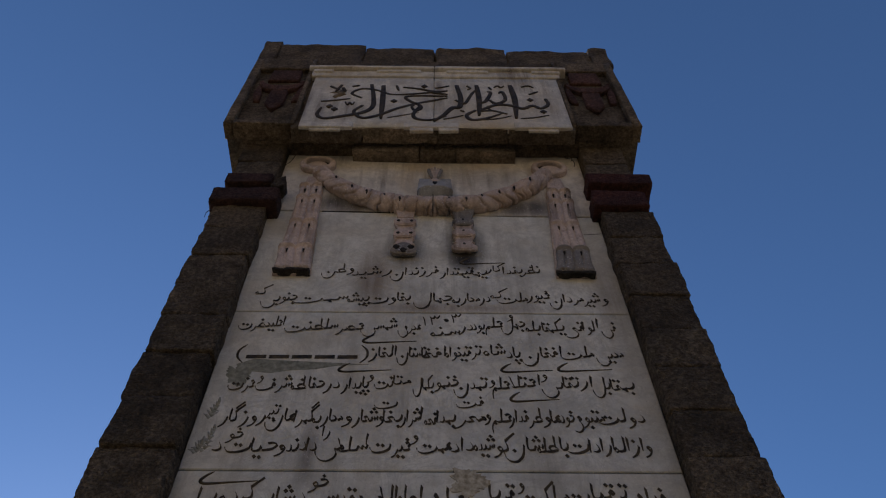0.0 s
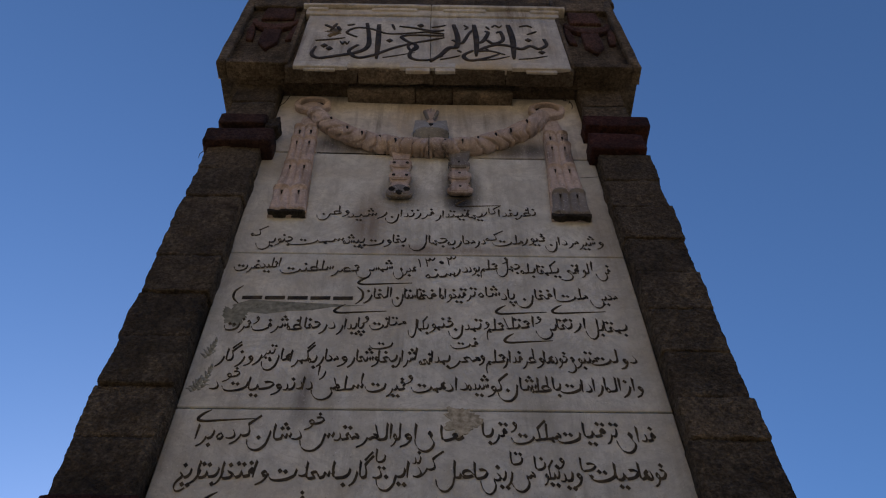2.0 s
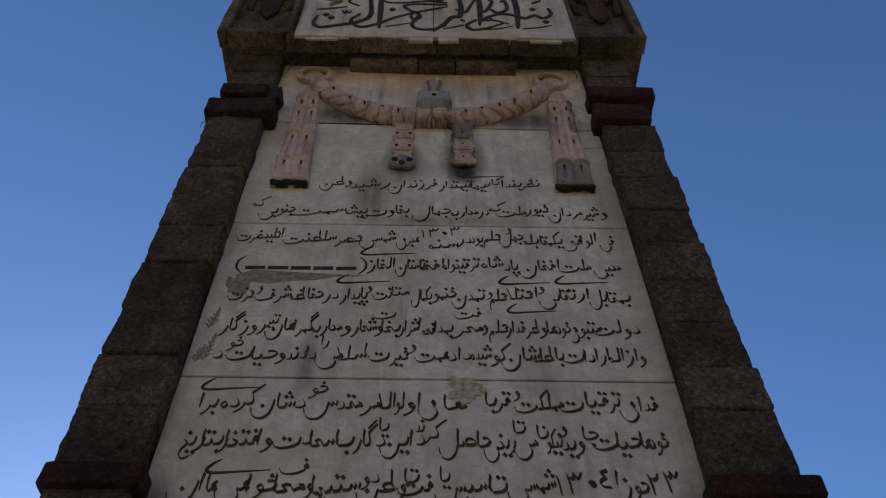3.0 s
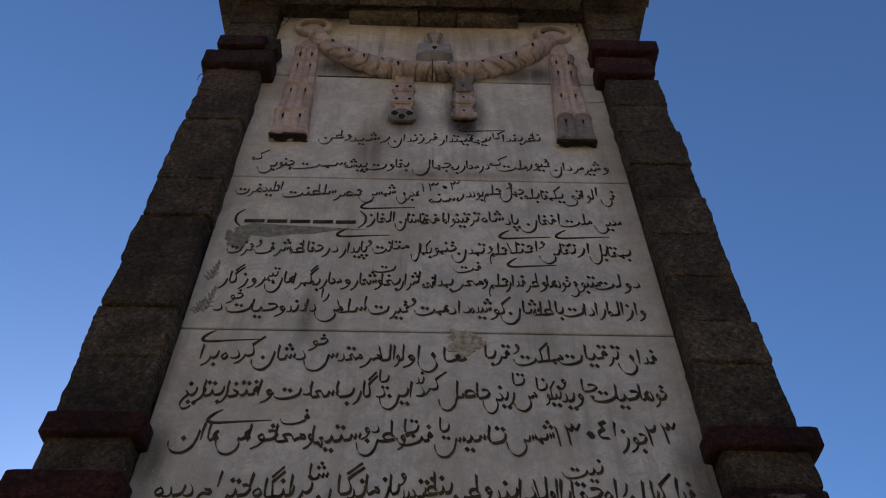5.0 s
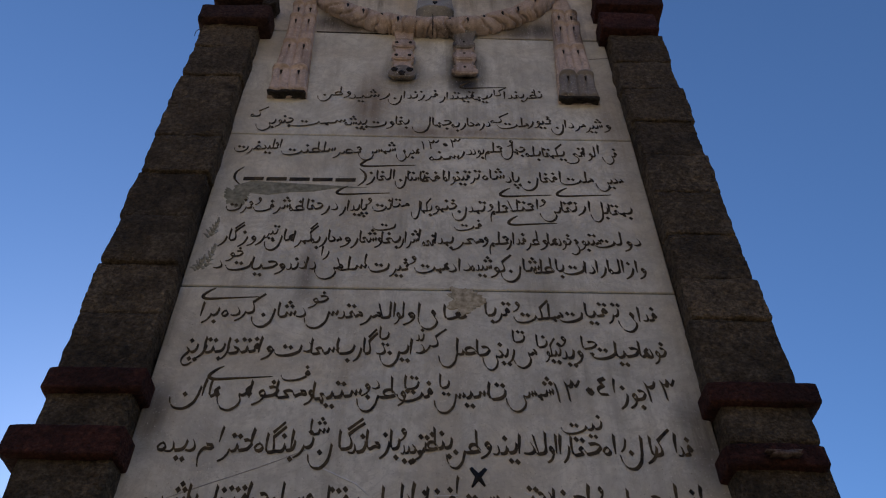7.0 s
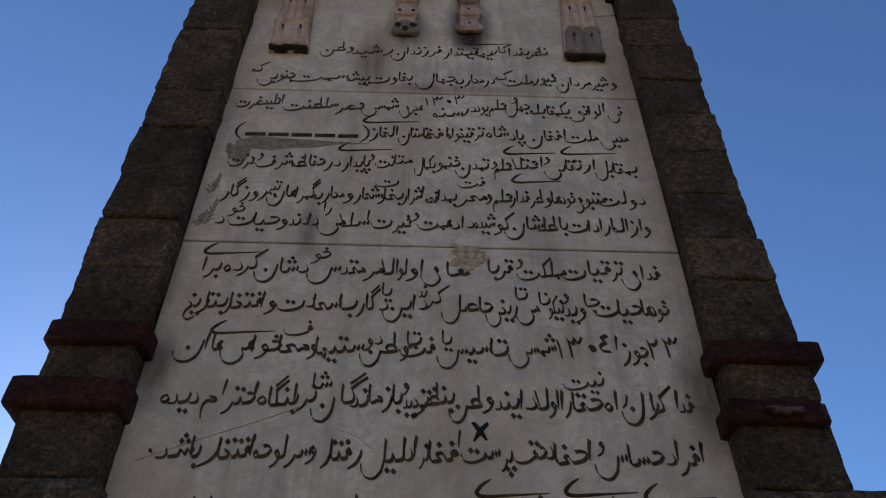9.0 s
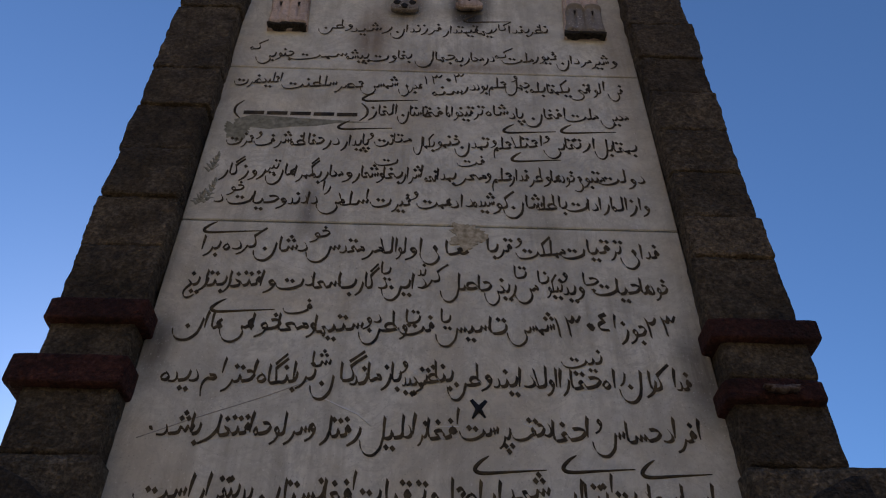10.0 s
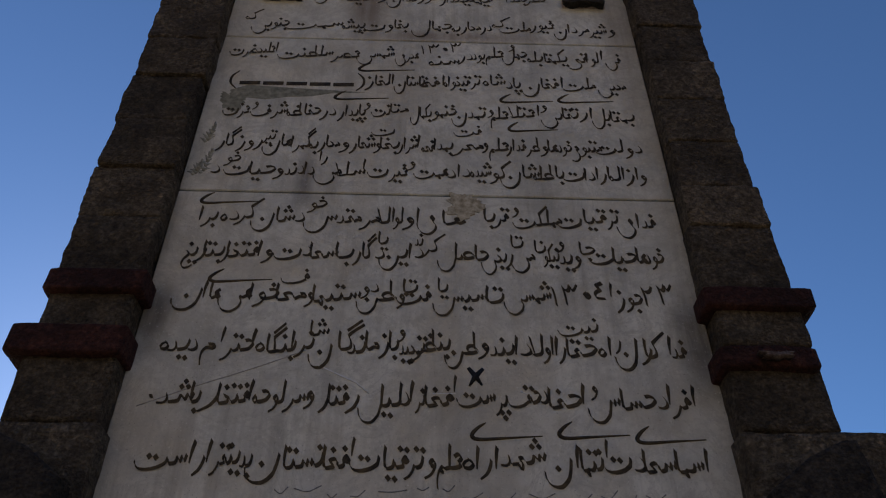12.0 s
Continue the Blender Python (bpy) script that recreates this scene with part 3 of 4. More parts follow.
# broken lintel course over the marble
for a, b, z0 in ((-1.03, -0.575, 6.73), (-0.57, -0.10, 6.562), (-0.095, 0.16, 6.556), (0.165, 0.575, 6.545), (0.58, 1.03, 6.685)):
    seed += 1
    mono(part("lintel_stone", hewn((a, b), (-0.085, 0.06), (z0, 6.79), seed, 10, 0.008, 0.008, 9.0), LINTEL))

# cornice
mono(part("cornice_core", hewn((-1.46, 1.46), (-0.212, 2.8), (6.63, 7.93), 90, 14, 0.02, 0.008), CORNICE))
for x in ((-0.99, -0.50), (-0.495, 0.02), (0.025, 0.52), (0.525, 0.99)):
    seed += 1
    mono(part("cornice_moulding", hewn(x, (-0.240, -0.125), (6.572, 6.68), seed, 12, 0.010, 0.010, 9.0), LINTEL))
for side in (-1, 1):
    for x, z in (((0.972, 1.005), (6.63, 7.93)), ((1.405, 1.468), (6.63, 7.93)), ((1.005, 1.405), (6.63, 6.70)), ((1.005, 1.405), (7.70, 7.93))):
        seed += 1
        mono(part("cornice_frame", hewn((min(side * x[0], side * x[1]), max(side * x[0], side * x[1])), (-0.252, -0.12), z, seed, 9, 0.008, 0.007, 9.0), CORNICE))
mono(part("cornice_fascia", hewn((-0.97, 0.97), (-0.238, -0.12), (7.675, 7.95), 91, 14, 0.02, 0.012), CORNICE))
for x0, x1, z0, z1, y in ((-1.500, -1.345, 7.92, 8.47, -0.225), (-1.340, -0.60, 7.92, 8.39, -0.225), (-0.595, 0.005, 7.92, 8.32, -0.225), (0.015, 0.62, 7.92, 8.30, -0.232),
                          (0.625, 1.345, 7.92, 8.26, -0.225), (1.350, 1.515, 7.92, 8.36, -0.225)):
    seed += 1
    mono(part("coping_stone", hewn((x0, x1), (y, 0.35), (z0, z1), seed, 16, 0.022, 0.013, 6.0), CORNICE))

# ---- red stone emblems in the cornice ----
for side, cx in ((-1, -1.180), (1, 1.205)):
    emblem = empty("emblem", (cx, -0.17, 6.88), "carved red sandstone emblem in a sunken stone panel", "emblem", "red emblems of the cornice")
    place_under(part("cap", prism([(cx - 0.125, 7.475), (cx - 0.115, 7.70), (cx + 0.115, 7.70), (cx + 0.125, 7.475)], -0.240, -0.19, 0.012), RED_EMBLEM), emblem)
    arc = [(cx + 0.178 * math.cos(a), 7.435 + 0.185 * math.sin(a)) for a in [math.pi * (1 + i / 18) for i in range(19)]]
    arc += [(cx - 0.150 * math.cos(a), 7.455 + 0.105 * math.sin(a)) for a in [math.pi * (1 + i / 18) for i in range(19)]]
    place_under(part("crescent", prism(arc, -0.248, -0.19, 0.010), RED_EMBLEM), emblem)
    place_under(part("stem", prism([(cx - 0.066, 7.275), (cx - 0.070, 7.02), (cx, 6.895), (cx + 0.070, 7.02), (cx + 0.066, 7.275)], -0.243, -0.19, 0.012), RED_EMBLEM), emblem)
    for k in (-1, 1):
        lobe = [(cx + k * a, b) for a, b in ((0.150, 7.36), (0.176, 7.40), (0.192, 7.24), (0.170, 7.085), (0.118, 7.070), (0.128, 7.22))]
        place_under(part("lobe", prism(lobe, -0.236, -0.19, 0.010), RED_EMBLEM), emblem)

# ---- calligraphy plaque ----
plaque = empty("calligraphy_plaque", (0, -0.2, 6.6), "white marble plaque with large dark brush calligraphy under the coping", "plaque")


def on_plaque(ob, parent=plaque):
    return place_under(ob, parent)


for x0, x1 in ((-0.935, 0.0015), (0.0055, 0.972)):
    on_plaque(part("marble_slab", hewn((x0, x1), (-0.250, -0.20), (6.585, 7.52), x0 * 7, 8, 0.006, 0.003), PLAQUE))
on_plaque(part("moulding", hewn((-1.0, 0.005), (-0.292, -0.14), (7.640, 7.682), 3, 9, 0.01, 0.002), PLAQUE))
on_plaque(part("moulding", hewn((0.008, 1.06), (-0.292, -0.14), (7.636, 7.682), 4, 9, 0.01, 0.002), PLAQUE))
for x0, x1 in ((-0.96, -0.80), (-0.46, -0.10), (0.10, 0.44), (0.78, 1.01)):
    on_plaque(part("moulding", hewn((x0, x1), (-0.276, -0.14), (7.588, 7.637), 5, 6, 0.008, 0.002), PLAQUE))
for x0, x1 in ((-0.97, 0.003), (0.006, 1.0)):
    on_plaque(part("moulding", hewn((x0, x1), (-0.262, -0.14), (7.523, 7.633), 6, 8, 0.006, 0.004), PLAQUE))
for x0, x1, z0, z1, y in ((-0.932, -0.561, 6.560, 6.640, -0.262), (-0.858, -0.642, 6.535, 6.562, -0.250), (-0.205, 0.175, 6.565, 6.635, -0.262), (-0.163, 0.0, 6.515, 6.567, -0.258), (0.035, 0.173, 6.515, 6.567, -0.258),
                          (0.564, 0.962, 6.570, 6.660, -0.262), (0.659, 0.869, 6.535, 6.572, -0.250)):
    on_plaque(part("moulding", hewn((x0, x1), (y, -0.232), (z0, z1), 7, 6, 0.005, 0.002), PLAQUE))


def brush(width, points):
    """One pen stroke of the calligraphy, thick in the middle and thin at its ends."""
    line = glide(points)
    n = len(line) - 1
    layer = len(plaque.children) * 0.00005                         # each stroke a hair over the one before
    on_plaque(part("pen_stroke", ribbon(line, [width * (0.45 + 0.75 * math.sin(math.pi * min(1, 0.12 + 0.88 * i / n)) ** 0.6) for i in range(n + 1)], -0.2535 - layer, -0.245), BRUSH_INK))


def brush_dot(x, z):
    on_plaque(part("pen_dot", prism([(x - 0.026, z), (x, z + 0.034), (x + 0.026, z), (x, z - 0.034)], -0.2570, -0.245), BRUSH_INK))


brush(0.032, [(-0.480, 7.369), (-0.450, 7.118), (-0.446, 6.925), (-0.515, 6.821), (-0.670, 6.748), (-0.778, 6.716), (-0.830, 6.784), (-0.814, 6.917)])
brush(0.035, [(-0.387, 7.347), (-0.377, 7.011), (-0.372, 6.715)])
brush(0.025, [(-0.518, 6.955), (-0.574, 6.840), (-0.508, 6.732), (-0.399, 6.774), (-0.268, 6.898), (-0.122, 6.996), (0.011, 7.064), (0.104, 7.109)])
brush(0.021, [(-0.537, 7.094), (-0.617, 7.181), (-0.551, 7.273), (-0.438, 7.253), (-0.309, 7.166), (-0.109, 7.193), (0.106, 7.255)])
brush(0.021, [(-0.233, 7.316), (-0.111, 7.284), (0.019, 7.230), (0.106, 7.244)])
brush(0.025, [(0.104, 7.143), (-0.117, 7.148), (-0.209, 7.113), (-0.165, 7.027), (-0.109, 6.975), (-0.092, 6.913), (-0.127, 6.860), (-0.158, 6.932), (-0.122, 7.007)])
brush(0.025, [(-0.096, 6.954), (-0.143, 6.809), (-0.120, 6.720), (-0.021, 6.703), (0.092, 6.774)])
brush(0.011, [(-0.329, 6.736), (-0.222, 6.778), (-0.107, 6.830)])
brush(0.018, [(-0.831, 7.022), (-0.717, 7.046), (-0.620, 7.081)])
brush(0.021, [(-0.795, 7.325), (-0.717, 7.246)])
brush(0.021, [(-0.706, 7.351), (-0.743, 7.212)])
brush(0.025, [(-0.696, 7.293), (-0.667, 7.213)])
brush(0.021, [(-0.625, 7.318), (-0.570, 7.343)])
brush(0.018, [(-0.287, 7.350), (-0.265, 7.246)])
brush(0.011, [(-0.652, 7.016), (-0.630, 6.963), (-0.617, 7.006), (-0.597, 6.964), (-0.585, 7.017)])
brush(0.035, [(0.177, 7.362), (0.202, 7.112), (0.189, 6.940), (0.135, 6.918), (0.076, 6.794), (0.003, 6.684)])
brush(0.021, [(0.162, 7.067), (0.228, 7.004), (0.285, 7.180), (0.323, 7.272)])
brush(0.035, [(0.331, 7.366), (0.339, 7.071), (0.326, 6.780)])
brush(0.025, [(0.329, 7.028), (0.380, 7.040), (0.432, 7.207), (0.408, 7.240)])
brush(0.025, [(0.415, 7.073), (0.462, 7.010), (0.534, 7.076), (0.524, 7.231), (0.492, 7.208)])
brush(0.038, [(0.591, 7.372), (0.606, 7.078), (0.589, 6.736)])
brush(0.028, [(0.837, 7.105), (0.845, 6.997), (0.783, 6.922), (0.726, 6.973), (0.654, 6.919), (0.572, 6.970), (0.486, 6.989), (0.408, 6.945), (0.347, 6.871), (0.429, 6.873), (0.531, 6.814)])
brush(0.025, [(0.306, 6.880), (0.237, 6.788), (0.275, 6.709), (0.380, 6.741), (0.491, 6.823)])
brush(0.011, [(0.351, 6.711), (0.460, 6.733), (0.561, 6.785)])
brush(0.011, [(0.071, 6.715), (0.140, 6.746), (0.213, 6.787)])
brush(0.011, [(0.621, 6.737), (0.728, 6.759), (0.830, 6.801)])
brush(0.014, [(0.256, 7.352), (0.281, 7.306), (0.258, 7.271)])
brush(0.014, [(0.422, 7.333), (0.444, 7.275)])
brush(0.014, [(0.465, 7.322), (0.493, 7.358), (0.517, 7.323), (0.546, 7.359)])
brush(0.014, [(0.676, 7.339), (0.731, 7.364), (0.771, 7.330)])
brush(0.014, [(0.723, 7.191), (0.769, 7.226), (0.798, 7.250)])
brush(0.014, [(0.395, 6.924), (0.417, 6.883)])
brush(0.014, [(0.011, 7.299), (0.076, 7.324), (0.120, 7.349)])
brush(0.014, [(0.195, 6.878), (0.223, 6.848)])
brush(0.018, [(-0.045, 7.229), (0.032, 7.197), (0.105, 7.176)])
on_plaque(part("smudge", prism(blob(-0.705, 7.190, 0.062, 0.060, 6.0, 60, 0.9), -0.2512, -0.245), INK_EDGE))
brush_dot(-0.294, 7.035)
brush_dot(-0.758, 6.929)
brush_dot(-0.716, 6.878)
brush_dot(0.796, 6.861)
brush_dot(0.720, 7.080)
brush_dot(-0.072, 7.332)

# ---- marble panel with its inscription ----
panel = empty("inscribed_marble_panel", (0, 0.03, 2.3), "tall grey-white marble panel of four slabs with carved dark Persian writing", "inscription")


def on_panel(ob, parent=None):
    return place_under(ob, parent or panel)


FACE = 0.0
top_outline = [(-1.03, 5.868), (-0.70, 5.858), (-0.235, 5.850), (0.10, 5.826), (0.474, 5.814), (1.03, 5.810), (1.03, 6.675), (0.585, 6.66), (0.578, 6.535), (0.0, 6.53), (-0.566, 6.552), (-0.578, 6.722), (-1.03, 6.722)]
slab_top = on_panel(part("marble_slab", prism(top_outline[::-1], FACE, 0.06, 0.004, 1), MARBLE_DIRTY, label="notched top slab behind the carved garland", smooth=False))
slab_b = on_panel(part("marble_slab", prism([(-1.03, 4.826), (1.03, 4.816), (1.03, 5.797), (0.474, 5.800), (-0.235, 5.836), (-1.03, 5.856)][::-1], FACE, 0.06, 0.004, 1), MARBLE, smooth=False))
slab_c = on_panel(part("marble_slab", prism([(-1.03, 3.7765), (1.03, 3.7665), (1.03, 4.810), (-1.03, 4.821)][::-1], FACE, 0.06, 0.004, 1), MARBLE, smooth=False))
slab_d = on_panel(part("marble_slab", prism([(-1.03, 2.22), (1.03, 2.22), (1.03, 3.759), (-1.03, 3.769)][::-1], FACE, 0.06, 0.004, 1), MARBLE, smooth=False))


def inscribe(slab, z, size, words):
    for run, x0, x1, *rise in words:
        up = rise[0] if rise else 0.0
        n = max(1, round((x1 - x0) / 0.12)) if run == "-" else 1
        pen = size * (0.066 if up > 0.028 and run[0] != "۲" else 0.080)
        for k in range(n):
            w = (x1 - x0) / n
            on_panel(cut_word(run, x0 + w * k, x0 + w * (k + (0.88 if n > 1 else 1)), z + up - 0.010, FACE - 0.0015, INK, INK_EDGE, pen), slab)


def swash(slab, x0, x1, z):
    """The long returning tail of a last letter, drawn over the words."""
    line = glide([(x0 + 0.20 * (x1 - x0), z + 0.046), (x0 + 0.08 * (x1 - x0), z + 0.026), (x0, z), (x0 + 0.10 * (x1 - x0), z - 0.014), (x0 + 0.5 * (x1 - x0), z - 0.008), (x1, z)])
    n = len(line) - 1
    on_panel(part("letter_tail", ribbon(line, [0.003 + 0.011 * math.sin(math.pi * (i / n) ** 0.8) for i in range(n + 1)], FACE - 0.0018, 0.004), INK), slab)


inscribe(slab_b, 5.174, 0.125, [("نظر", 0.491, 0.604, 0.018), ("بفدا", 0.397, 0.504, 0.015), ("کار", 0.292, 0.411, 0.034), ("یها", 0.223, 0.304), ("قیمتدار", 0.042, 0.229), ("فرزندان", -0.236, 0.033), ("رشید", -0.446, -0.230), ("وطن", -0.618, -0.442, 0.016)])
inscribe(slab_b, 4.924, 0.130, [("و", 0.901, 0.937), ("شیر", 0.805, 0.895), ("مردان", 0.626, 0.805), ("غیور", 0.503, 0.629, 0.028), ("ملت", 0.346, 0.507), ("که", 0.312, 0.408, 0.039), ("در", 0.251, 0.305), ("محاربه", 0.108, 0.251), ("جهال", -0.099, 0.105), ("بغاوت", -0.343, -0.117), ("پیشه", -0.449, -0.337), ("سمت", -0.745, -0.449), ("جنوبی", -0.907, -0.721), ("که", -0.947, -0.864, 0.062)])
inscribe(slab_c, 4.684, 0.130, [("فی", 0.859, 0.933), ("ا", 0.834, 0.857, 0.025), ("لو", 0.785, 0.825), ("ا", 0.762, 0.779), ("قع", 0.676, 0.773), ("یکمقا", 0.562, 0.670), ("بله", 0.476, 0.550), ("جهل", 0.352, 0.473, 0.026), ("و", 0.386, 0.415, 0.101), ("علم", 0.272, 0.358, 0.026), ("بود", 0.203, 0.266, 0.008), ("در", 0.135, 0.203), ("سنه", -0.007, 0.140, -0.037), ("۱۳۰۳", -0.045, 0.150, 0.050), ("هجری", -0.172, -0.059), ("شمسی", -0.360, -0.178, 0.009), ("عصر", -0.484, -0.348), ("سلطنت", -0.744, -0.478), ("اعلیحضرت", -0.979, -0.753, 0.019)])
inscribe(slab_c, 4.480, 0.130, [("محیی", 0.797, 0.929), ("ملت", 0.626, 0.785), ("افغان", 0.433, 0.631), ("پاد", 0.362, 0.428), ("شاه", 0.253, 0.357, 0.019), ("ترقیخواه", 0.066, 0.236, 0.009), ("افغا", -0.049, 0.066), ("نستان", -0.169, -0.027), ("الغاز", -0.305, -0.175), ("-", -0.894, -0.345, -0.021)])
inscribe(slab_c, 4.261, 0.130, [("بمقا", 0.833, 0.938), ("بل", 0.743, 0.827), ("ا", 0.735, 0.750, 0.014), ("رتقا", 0.613, 0.724, 0.015), ("ئی", 0.509, 0.606), ("و", 0.510, 0.539, 0.071), ("اعتلا", 0.365, 0.502, 0.015), ("علم", 0.280, 0.359), ("و", 0.266, 0.292, 0.031), ("تمدن", 0.102, 0.254), ("خنمو", 0.013, 0.123, 0.015), ("بکمال", -0.086, 0.008), ("متا", -0.177, -0.098, 0.031), ("نت", -0.265, -0.181, 0.008), ("و", -0.300, -0.273, 0.063), ("پایدار", -0.415, -0.293), ("در", -0.496, -0.428), ("حفاظه", -0.645, -0.496), ("شرف", -0.811, -0.645), ("و", -0.805, -0.784, 0.055), ("عزت", -0.936, -0.819)])
inscribe(slab_c, 4.053, 0.130, [("دو", 0.863, 0.937), ("لت", 0.729, 0.856), ("متبوع", 0.624, 0.760), ("خود", 0.566, 0.629), ("ها", 0.528, 0.568), ("و", 0.490, 0.523), ("طر", 0.427, 0.490), ("فدار", 0.339, 0.427), ("علم", 0.266, 0.351), ("و", 0.234, 0.259, 0.014), ("معر", 0.100, 0.238), ("فت", 0.111, 0.234, 0.095), ("بمدا", 0.025, 0.105), ("فعه", -0.030, 0.025, -0.014), ("ا", -0.051, -0.036, 0.014), ("شرار", -0.135, -0.050), ("بغا", -0.211, -0.130), ("ت", -0.256, -0.154, 0.088), ("و", -0.241, -0.211), ("شعار", -0.346, -0.236), ("و", -0.391, -0.351), ("محاربه", -0.520, -0.391), ("گمرا", -0.600, -0.500), ("هان", -0.725, -0.600), ("تیر", -0.732, -0.677, 0.043), ("روز", -0.837, -0.730), ("گار", -0.924, -0.829)])
inscribe(slab_c, 3.886, 0.130, [("و", 0.900, 0.930), ("از", 0.842, 0.896), ("اله", 0.774, 0.837), ("ارادا", 0.671, 0.774), ("ت", 0.569, 0.667), ("باطله", 0.448, 0.579), ("شان", 0.307, 0.474), ("کو", 0.263, 0.356), ("شیده", 0.181, 0.268, 0.007), ("داد", 0.084, 0.176), ("همت", -0.061, 0.084), ("و", -0.087, -0.058, 0.061), ("غیر", -0.167, -0.090), ("ت", -0.259, -0.172), ("ا", -0.281, -0.266, 0.034), ("سلا", -0.394, -0.269), ("می", -0.486, -0.370), ("را", -0.466, -0.436, 0.082), ("دا", -0.524, -0.486), ("دند", -0.606, -0.529), ("و", -0.654, -0.616), ("حیا", -0.755, -0.649), ("ت", -0.866, -0.760), ("خو", -0.872, -0.806, 0.069), ("د", -0.918, -0.885)])
inscribe(slab_d, 3.622, 0.135, [("فدا", 0.855, 0.926), ("ی", 0.768, 0.841), ("تر", 0.729, 0.775, 0.021), ("قیا", 0.641, 0.729, 0.021), ("ت", 0.525, 0.625), ("مملکت", 0.346, 0.543), ("و", 0.345, 0.371, 0.068), ("قر", 0.269, 0.329, 0.019), ("با", 0.233, 0.274, 0.019), ("ها", 0.059, 0.159), ("ی", -0.041, 0.036), ("او", -0.100, -0.036), ("لو", -0.136, -0.100), ("الا", -0.200, -0.136), ("مر", -0.272, -0.193), ("مقد", -0.363, -0.268), ("س", -0.497, -0.365), ("خو", -0.488, -0.412, 0.077), ("د", -0.531, -0.497), ("شا", -0.605, -0.535), ("ن", -0.707, -0.619), ("کر", -0.773, -0.669, 0.015), ("ده", -0.828, -0.761), ("برا", -0.912, -0.844)])
inscribe(slab_d, 3.440, 0.135, [("خود", 0.853, 0.928), ("ها", 0.826, 0.862), ("حیا", 0.733, 0.822), ("ت", 0.632, 0.733), ("جا", 0.605, 0.662, 0.038), ("وید", 0.520, 0.600, -0.008), ("و", 0.514, 0.541, 0.071), ("نیکو", 0.455, 0.517), ("نا", 0.427, 0.467, 0.042), ("می", 0.328, 0.420), ("تا", 0.335, 0.380, 0.065), ("ریخی", 0.213, 0.336, -0.009), ("حا", 0.192, 0.240), ("صل", 0.042, 0.189), ("کر", -0.028, 0.073, 0.039), ("د", -0.045, -0.015, 0.006), ("ند", -0.047, -0.016, 0.068), ("ا", -0.071, -0.058), ("ین", -0.185, -0.076), ("یا", -0.189, -0.154, 0.073), ("د", -0.198, -0.167), ("گار", -0.285, -0.198), ("با", -0.351, -0.285), ("سعا", -0.451, -0.346), ("دت", -0.594, -0.451), ("و", -0.638, -0.599), ("ا", -0.655, -0.642), ("فتخا", -0.772, -0.651), ("ر", -0.790, -0.768), ("بتا", -0.863, -0.785), ("ریخ", -0.937, -0.855)])
inscribe(slab_d, 3.239, 0.135, [("۲۳", 0.818, 0.931), ("جوز", 0.714, 0.812), ("ا", 0.692, 0.709, 0.034), ("۱۳۰٤", 0.477, 0.676), ("شمسی", 0.292, 0.469, 0.010), ("تا", 0.229, 0.292), ("سیس", 0.027, 0.229), ("یا", 0.048, 0.082, 0.047), ("فت", -0.111, 0.019), ("تا", -0.083, -0.032, 0.040), ("و", -0.106, -0.081), ("طن", -0.257, -0.115), ("دو", -0.243, -0.180, 0.038), ("ستیها", -0.419, -0.244), ("و", -0.448, -0.419), ("معا", -0.556, -0.448), ("ف", -0.548, -0.442, 0.082), ("خوا", -0.652, -0.548), ("هی", -0.767, -0.647), ("ها", -0.800, -0.763), ("ا", -0.829, -0.813), ("ن", -0.939, -0.834)])
inscribe(slab_d, 3.014, 0.135, [("فد", 0.882, 0.934), ("ا", 0.872, 0.888, 0.010), ("کا", 0.789, 0.866), ("را", 0.757, 0.810), ("ن", 0.677, 0.757), ("ر", 0.682, 0.703, 0.038), ("اه", 0.621, 0.665), ("حقا", 0.509, 0.613), ("نیت", 0.482, 0.629, 0.095), ("ر", 0.477, 0.501), ("ا", 0.465, 0.477), ("او", 0.421, 0.457), ("لا", 0.377, 0.421), ("د", 0.341, 0.377), ("ا", 0.321, 0.333), ("یند", 0.233, 0.317), ("و", 0.190, 0.226, 0.014), ("طن", 0.070, 0.190), ("بنظر", -0.038, 0.090, 0.014), ("تمجید", -0.089, -0.002), ("و", -0.100, -0.072, 0.071), ("با", -0.125, -0.094, 0.014), ("ز", -0.161, -0.129, 0.010), ("ما", -0.209, -0.165, 0.014), ("ند", -0.272, -0.212), ("گا", -0.305, -0.219, 0.014), ("ن", -0.409, -0.330, -0.009), ("شا", -0.410, -0.346, 0.071), ("نرا", -0.471, -0.396, 0.014), ("بنگا", -0.557, -0.458), ("ه", -0.596, -0.568), ("ا", -0.614, -0.602, 0.014), ("حتر", -0.715, -0.608), ("ا", -0.725, -0.713, 0.034), ("م", -0.806, -0.719, 0.006), ("د", -0.833, -0.805), ("ید", -0.904, -0.833), ("ه", -0.931, -0.904)])
